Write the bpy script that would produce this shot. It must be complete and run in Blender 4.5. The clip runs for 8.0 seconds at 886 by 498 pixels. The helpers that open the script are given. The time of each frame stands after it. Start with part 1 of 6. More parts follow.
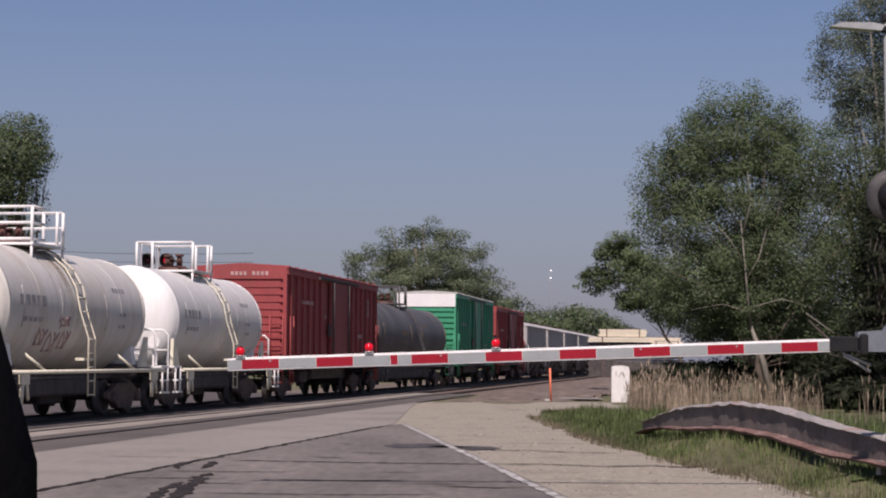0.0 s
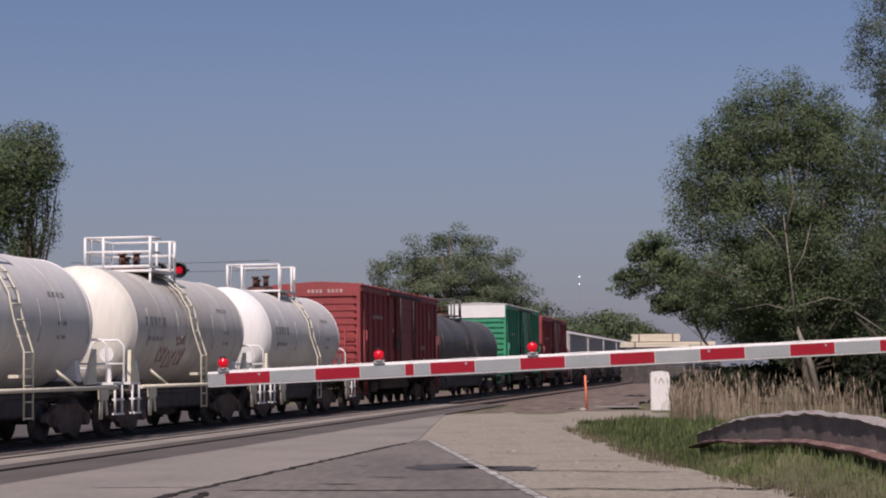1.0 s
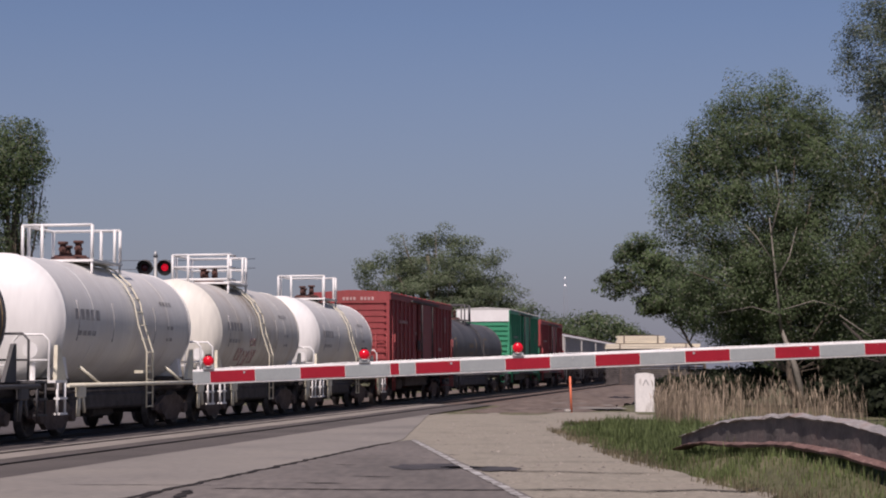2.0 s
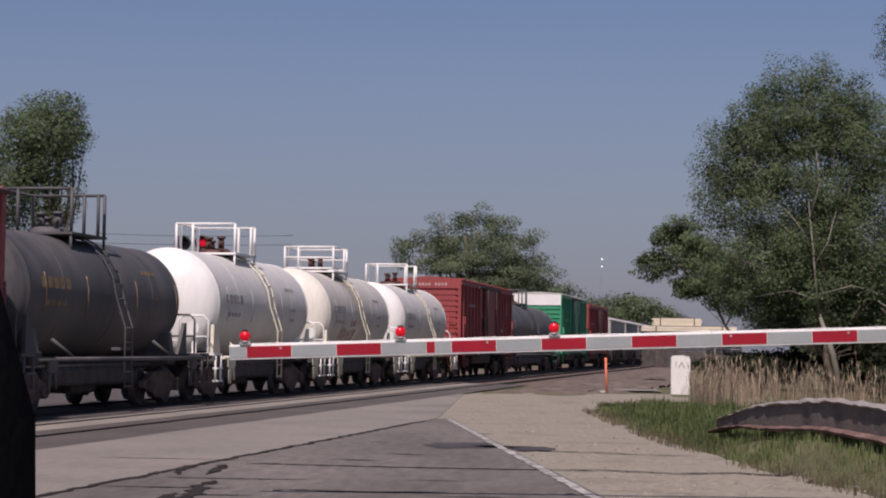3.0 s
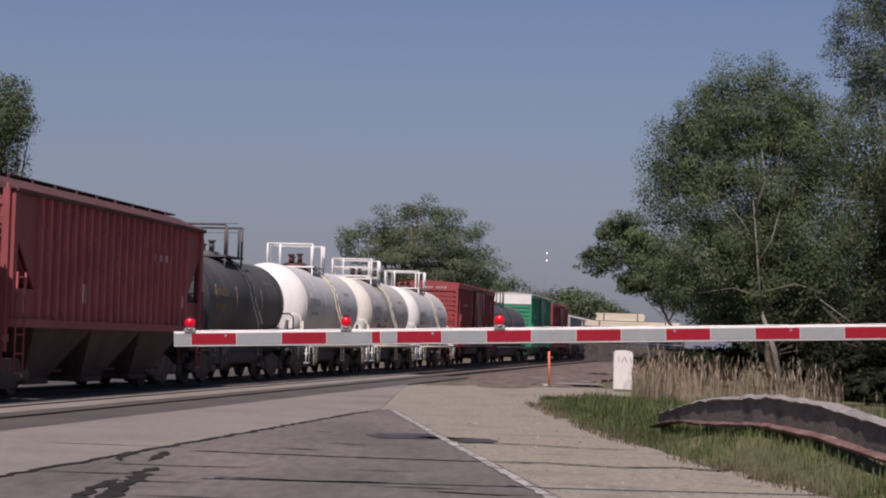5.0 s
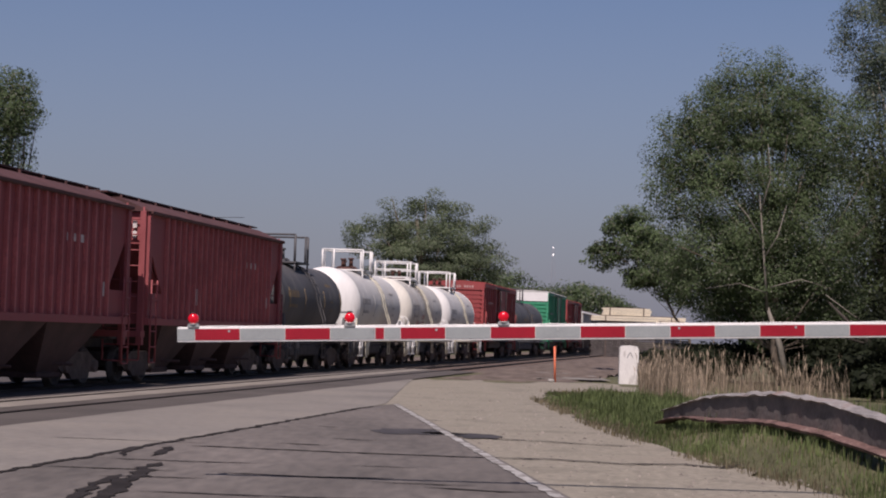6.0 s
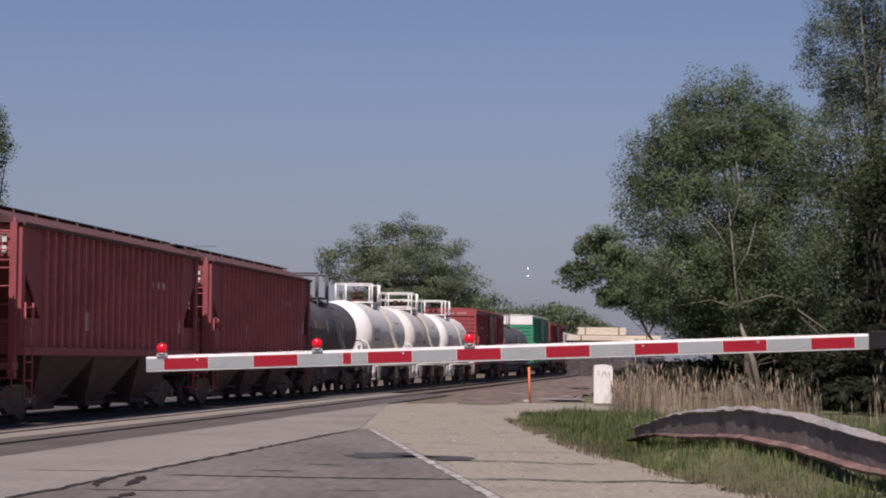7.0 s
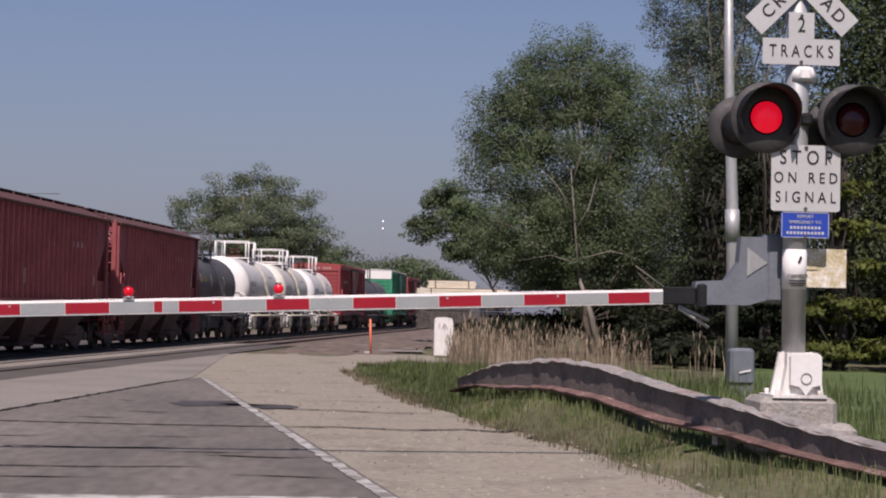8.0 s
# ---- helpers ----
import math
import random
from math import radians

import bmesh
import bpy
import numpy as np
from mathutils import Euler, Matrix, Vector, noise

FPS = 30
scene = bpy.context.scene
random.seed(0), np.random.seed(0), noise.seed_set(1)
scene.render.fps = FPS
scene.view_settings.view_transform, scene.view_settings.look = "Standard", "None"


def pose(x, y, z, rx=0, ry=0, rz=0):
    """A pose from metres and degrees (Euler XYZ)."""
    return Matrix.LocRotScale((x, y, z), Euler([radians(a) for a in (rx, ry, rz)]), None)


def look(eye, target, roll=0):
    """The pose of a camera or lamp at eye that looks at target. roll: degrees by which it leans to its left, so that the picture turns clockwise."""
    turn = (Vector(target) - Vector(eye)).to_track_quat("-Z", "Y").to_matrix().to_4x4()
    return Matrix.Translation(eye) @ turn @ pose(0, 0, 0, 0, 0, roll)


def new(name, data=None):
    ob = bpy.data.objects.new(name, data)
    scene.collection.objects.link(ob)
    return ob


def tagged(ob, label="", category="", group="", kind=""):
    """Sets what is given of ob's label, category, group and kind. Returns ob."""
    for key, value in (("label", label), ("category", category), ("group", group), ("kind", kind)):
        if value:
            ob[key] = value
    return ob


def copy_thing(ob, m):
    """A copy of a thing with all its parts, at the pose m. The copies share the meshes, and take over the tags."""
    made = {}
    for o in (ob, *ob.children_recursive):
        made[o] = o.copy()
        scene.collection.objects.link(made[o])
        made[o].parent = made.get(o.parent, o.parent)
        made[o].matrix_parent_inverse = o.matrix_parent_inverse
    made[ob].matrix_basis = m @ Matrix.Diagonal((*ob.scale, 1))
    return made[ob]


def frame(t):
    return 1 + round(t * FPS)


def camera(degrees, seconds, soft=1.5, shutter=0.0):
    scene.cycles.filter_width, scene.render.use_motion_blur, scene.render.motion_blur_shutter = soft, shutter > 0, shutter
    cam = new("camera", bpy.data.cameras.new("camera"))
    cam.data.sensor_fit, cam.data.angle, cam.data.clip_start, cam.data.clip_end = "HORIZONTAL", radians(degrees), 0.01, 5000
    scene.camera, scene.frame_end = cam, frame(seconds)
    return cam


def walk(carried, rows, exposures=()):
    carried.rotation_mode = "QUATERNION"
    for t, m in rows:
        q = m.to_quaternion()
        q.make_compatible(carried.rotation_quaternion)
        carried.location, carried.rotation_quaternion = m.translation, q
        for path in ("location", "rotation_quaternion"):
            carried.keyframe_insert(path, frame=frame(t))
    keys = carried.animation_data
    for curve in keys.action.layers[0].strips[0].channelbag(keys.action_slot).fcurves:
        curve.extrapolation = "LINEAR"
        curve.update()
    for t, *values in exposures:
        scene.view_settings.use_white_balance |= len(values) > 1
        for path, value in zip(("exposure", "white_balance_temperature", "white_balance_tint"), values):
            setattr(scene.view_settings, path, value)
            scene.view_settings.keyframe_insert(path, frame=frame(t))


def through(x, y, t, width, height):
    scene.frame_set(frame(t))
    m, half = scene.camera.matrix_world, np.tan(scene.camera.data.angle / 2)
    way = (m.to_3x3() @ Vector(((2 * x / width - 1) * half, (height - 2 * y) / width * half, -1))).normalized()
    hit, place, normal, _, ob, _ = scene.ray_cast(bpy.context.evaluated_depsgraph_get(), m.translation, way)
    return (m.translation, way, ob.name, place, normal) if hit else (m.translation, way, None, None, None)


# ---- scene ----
# ---- camera and its walk ----
cam = camera(27.5, 8.0, soft=2.0)


def aim(x, y, z, yaw, pitch, roll):
    """A camera pose from the eye, the turn to the left of +y, the tilt upwards and the lean."""
    a, b = radians(yaw), radians(pitch)
    way = Vector((-math.sin(a) * math.cos(b), math.cos(a) * math.cos(b), math.sin(b)))
    return look((x, y, z), Vector((x, y, z)) + way, roll)


PATH = [
    (0.0, 0.000, -3.500, 1.400, 0.33, 3.49, 0.45),
    (0.1, 0.002, -2.470, 1.401, 0.15, 3.41, 0.39),
    (0.2, 0.003, -1.520, 1.403, 0.06, 4.03, 0.33),
    (0.3, 0.005, -0.745, 1.404, -0.27, 4.44, 0.26),
    (0.4, 0.006, -0.215, 1.406, -0.33, 4.75, 0.20),
    (0.5, 0.008, -0.019, 1.407, -0.11, 5.41, 0.14),
    (0.6, 0.009, -0.018, 1.405, -0.09, 5.42, -0.07),
    (0.7, 0.011, -0.018, 1.402, 0.83, 5.30, -0.29),
    (0.8, 0.012, -0.017, 1.400, 1.65, 4.49, -0.50),
    (0.9, 0.013, -0.016, 1.399, 0.95, 3.78, -0.58),
    (1.0, 0.015, -0.015, 1.398, 1.19, 3.78, -0.66),
    (1.1, 0.015, -0.015, 1.398, 1.71, 4.36, -0.63),
    (1.2, 0.015, -0.015, 1.398, 1.06, 5.34, -0.60),
    (2.3, 0.011, -0.012, 1.395, 0.84, 3.43, -0.06),
    (2.4, 0.013, -0.016, 1.397, 1.13, 3.61, -0.02),
    (2.5, 0.015, -0.020, 1.398, 0.93, 3.47, 0.02),
    (2.6, 0.014, -0.018, 1.396, 1.33, 3.46, 0.16),
    (2.7, 0.012, -0.015, 1.395, 1.37, 3.56, 0.30),
    (2.8, 0.011, -0.013, 1.393, 1.98, 3.19, 0.44),
    (2.9, 0.009, -0.010, 1.392, 2.16, 3.17, 0.58),
    (3.0, 0.008, -0.008, 1.390, 1.92, 3.12, 0.72),
    (3.1, 0.008, -0.011, 1.393, 1.59, 3.09, 0.66),
    (3.2, 0.007, -0.014, 1.395, 1.44, 3.35, 0.61),
    (3.3, 0.007, -0.017, 1.398, 1.02, 3.31, 0.55),
    (3.4, 0.006, -0.020, 1.400, 0.58, 3.19, 0.50),
    (3.5, 0.006, -0.023, 1.403, 0.73, 3.29, 0.44),
    (3.6, 0.004, -0.021, 1.401, 0.42, 3.29, 0.60),
    (3.7, 0.003, -0.019, 1.398, 0.54, 3.47, 0.76),
    (3.8, 0.001, -0.018, 1.396, 0.67, 3.68, 0.92),
    (3.9, -0.000, -0.016, 1.393, 0.66, 3.57, 1.08),
    (4.0, -0.002, -0.014, 1.391, -0.77, 2.93, 1.24),
    (4.1, -0.002, -0.011, 1.390, -0.52, 2.96, 1.29),
    (4.2, -0.001, -0.008, 1.389, -0.57, 3.25, 1.34),
    (4.3, -0.001, -0.006, 1.387, -0.22, 2.96, 1.40),
    (4.4, -0.000, -0.003, 1.386, 0.09, 2.88, 1.45),
    (4.5, 0.000, 0.000, 1.385, 0.00, 2.95, 1.50),
    (4.6, -0.001, -0.005, 1.384, 0.17, 2.92, 1.54),
    (4.7, -0.003, -0.010, 1.384, 0.43, 3.02, 1.58),
    (4.8, -0.004, -0.016, 1.383, 0.11, 2.81, 1.62),
    (4.9, -0.006, -0.021, 1.383, 0.21, 2.78, 1.66),
    (5.0, -0.007, -0.026, 1.382, 0.18, 2.89, 1.70),
    (5.1, -0.005, -0.023, 1.384, 0.11, 3.02, 1.71),
    (5.2, -0.003, -0.020, 1.386, 0.14, 2.85, 1.73),
    (6.3, 0.017, 0.012, 1.406, 0.40, 2.57, 1.88),
    (6.4, 0.016, 0.003, 1.399, 0.05, 2.34, 1.98),
    (6.5, 0.015, -0.005, 1.392, -0.07, 1.95, 2.08),
    (6.6, 0.027, -0.027, 1.393, -0.65, 1.45, 1.79),
    (6.7, 0.040, -0.050, 1.395, -0.63, 1.10, 1.50),
    (6.8, 0.060, -0.085, 1.397, -0.82, 1.30, 1.15),
    (6.9, 0.080, -0.120, 1.400, -0.52, 2.48, 0.80),
    (7.0, 0.110, -0.170, 1.401, -0.40, 3.45, 0.46),
    (7.1, 0.137, -0.203, 1.402, -0.43, 3.91, 0.51),
    (7.2, 0.163, -0.237, 1.402, -1.28, 3.51, 0.55),
    (7.3, 0.190, -0.270, 1.403, -1.19, 3.57, 0.60),
    (7.4, 0.227, -0.318, 1.404, -1.90, 2.87, 0.74),
    (7.5, 0.263, -0.366, 1.405, -2.06, 2.61, 0.87),
    (7.6, 0.317, -0.425, 1.402, -2.63, 2.34, 0.93),
    (7.7, 0.370, -0.485, 1.400, -2.68, 2.51, 0.99),
    (7.8, 0.424, -0.544, 1.397, -3.11, 2.77, 1.04),
    (8.0, 0.531, -0.663, 1.392, -4.96, 2.01, 1.16),
]
walk(cam, [(t, aim(*row)) for t, *row in PATH], exposures=[(0.0, 0.06, 6800, 29), (0.5, -0.13, 6800, 29), (1.0, -0.10, 6800, 29), (3.0, -0.13, 6800, 29), (5.0, -0.12, 6800, 29), (6.5, -0.16, 6800, 29), (7.0, 0.04, 6800, 29), (7.5, 0.0, 6800, 29), (8.0, 0.03, 6800, 29)])

# ---- world and sun ----
SUN = Vector((-0.10, -0.58, 0.80)).normalized()
world = bpy.data.worlds.new("world")
scene.world = world
world.use_nodes = True
wn = world.node_tree.nodes
sky = wn.new("ShaderNodeTexSky")
sky.sky_type, sky.sun_disc = "NISHITA", False
sky.sun_elevation = math.asin(SUN.z)
sky.sun_rotation = math.atan2(SUN.x, SUN.y)
sky.air_density, sky.dust_density, sky.ozone_density = 1.0, 0.9, 5.5
# pale summer haze that thickens towards the horizon
haze = wn.new("ShaderNodeMix")
haze.data_type = "RGBA"
haze.inputs[7].default_value = (2.75, 3.2, 4.1, 1)
height = wn.new("ShaderNodeSeparateXYZ")
thin = wn.new("ShaderNodeMapRange")
for i, v in enumerate((0.0, 0.19, 0.80, 0.0)):
    thin.inputs[i + 1].default_value = v
for a, b in ((wn.new("ShaderNodeTexCoord").outputs["Generated"], height.inputs[0]), (height.outputs[2], thin.inputs[0]), (thin.outputs[0], haze.inputs[0]),
             (sky.outputs[0], haze.inputs[6]), (haze.outputs[2], wn["Background"].inputs[0])):
    world.node_tree.links.new(a, b)
wn["Background"].inputs[1].default_value = 0.0735
sun = new("sun", bpy.data.lights.new("sun", "SUN"))
sun.data.energy, sun.data.angle, sun.data.color = 4.4, radians(0.53), (1.0, 0.98, 0.90)
sun.matrix_world = look(SUN * 50, (0, 0, 0))


# ---- materials ----
def material(name, base, rough=0.6, metal=0.0, vary=0.25, scale=3.0, fine=30.0, bump=0.1, other=None, amount=0.5, edge=(0.45, 0.65),
             stretch=(1, 1, 1), island=0.0, spec=0.4, glow=0.0, random_tint=0.0):
    """A procedural surface: two scales of variation, an optional second colour in patches, and fine relief."""
    m = bpy.data.materials.new(name)
    m.use_nodes = True
    nt = m.node_tree
    n, li = nt.nodes, nt.links
    b = n["Principled BSDF"]
    b.inputs["Roughness"].default_value, b.inputs["Metallic"].default_value = rough, metal
    b.inputs["Specular IOR Level"].default_value = spec
    co = n.new("ShaderNodeTexCoord")
    mp = n.new("ShaderNodeMapping")
    mp.inputs["Scale"].default_value = stretch
    li.new(co.outputs["Object"], mp.inputs[0])

    def noisy(sc, detail=4):
        t = n.new("ShaderNodeTexNoise")
        t.inputs["Scale"].default_value, t.inputs["Detail"].default_value = sc, detail
        li.new(mp.outputs[0], t.inputs["Vector"])
        return t.outputs["Fac"]

    def mixed(kind, fac, a, c):
        x = n.new("ShaderNodeMix")
        x.data_type, x.blend_type = "RGBA", kind
        for sock, v in ((x.inputs[0], fac), (x.inputs[6], a), (x.inputs[7], c)):
            if isinstance(v, (float, int)):
                sock.default_value = v
            elif isinstance(v, tuple):
                sock.default_value = (*v[:3], 1)
            else:
                li.new(v, sock)
        return x.outputs[2]

    def ranged(fac, lo, hi, a, c):
        x = n.new("ShaderNodeMapRange")
        for i, v in enumerate((lo, hi, a, c)):
            x.inputs[i + 1].default_value = v
        li.new(fac, x.inputs[0])
        return x.outputs[0]

    col = tuple(base)
    coarse, small = noisy(scale), noisy(fine, 3)
    if other:
        col = mixed("MIX", ranged(coarse, edge[0], edge[1], 0.0, amount), col, tuple(other))
    v1 = ranged(coarse, 0.3, 0.7, 1 - vary, 1 + vary)
    v2 = ranged(small, 0.3, 0.7, 1 - vary * 0.7, 1 + vary * 0.7)
    mu = n.new("ShaderNodeMath")
    mu.operation = "MULTIPLY"
    li.new(v1, mu.inputs[0]), li.new(v2, mu.inputs[1])
    val = mu.outputs[0]
    if island or random_tint:
        src = n.new("ShaderNodeNewGeometry").outputs["Random Per Island"] if island else n.new("ShaderNodeObjectInfo").outputs["Random"]
        k = island or random_tint
        mu2 = n.new("ShaderNodeMath")
        mu2.operation = "MULTIPLY"
        li.new(val, mu2.inputs[0]), li.new(ranged(src, 0, 1, 1 - k, 1 + k), mu2.inputs[1])
        val = mu2.outputs[0]
    hsv = n.new("ShaderNodeHueSaturation")
    if isinstance(col, tuple):
        hsv.inputs["Color"].default_value = (*col, 1)
    else:
        li.new(col, hsv.inputs["Color"])
    li.new(val, hsv.inputs["Value"])
    li.new(hsv.outputs[0], b.inputs["Base Color"])
    li.new(ranged(small, 0.2, 0.8, max(rough - 0.12, 0.03), min(rough + 0.12, 1)), b.inputs["Roughness"])
    if bump:
        bp = n.new("ShaderNodeBump")
        bp.inputs["Strength"].default_value, bp.inputs["Distance"].default_value = bump, 0.03
        li.new(small, bp.inputs["Height"]), li.new(bp.outputs[0], b.inputs["Normal"])
    if glow:
        b.inputs["Emission Color"].default_value = (*base, 1)
        b.inputs["Emission Strength"].default_value = glow
    return m


def leafy(name, base, island=0.32, through=0.42, pale=0.0):
    """Foliage: two-sided leaves that let some light through, each of its own shade."""
    m = material(name, base, 0.55, vary=0.34, scale=0.55, fine=2.2, bump=0, island=island, spec=0.12)
    nt = m.node_tree
    b = nt.nodes["Principled BSDF"]
    tr = nt.nodes.new("ShaderNodeBsdfTranslucent")
    mx = nt.nodes.new("ShaderNodeMixShader")
    mx.inputs[0].default_value = through
    geo = nt.nodes.new("ShaderNodeNewGeometry")
    pick = nt.nodes.new("ShaderNodeMapRange")
    for i, v in enumerate((0.84, 0.90, 0.0, pale)):
        pick.inputs[i + 1].default_value = v
    mixed = nt.nodes.new("ShaderNodeMix")
    mixed.data_type = "RGBA"
    mixed.inputs[7].default_value = (0.27, 0.265, 0.215, 1)
    nt.links.new(geo.outputs["Random Per Island"], pick.inputs[0])
    nt.links.new(b.inputs["Base Color"].links[0].from_socket, mixed.inputs[6])
    nt.links.new(pick.outputs[0], mixed.inputs[0])
    nt.links.new(mixed.outputs[2], b.inputs["Base Color"])
    nt.links.new(mixed.outputs[2], tr.inputs[0])
    nt.links.new(b.outputs[0], mx.inputs[1]), nt.links.new(tr.outputs[0], mx.inputs[2])
    nt.links.new(mx.outputs[0], nt.nodes["Material Output"].inputs[0])
    return m


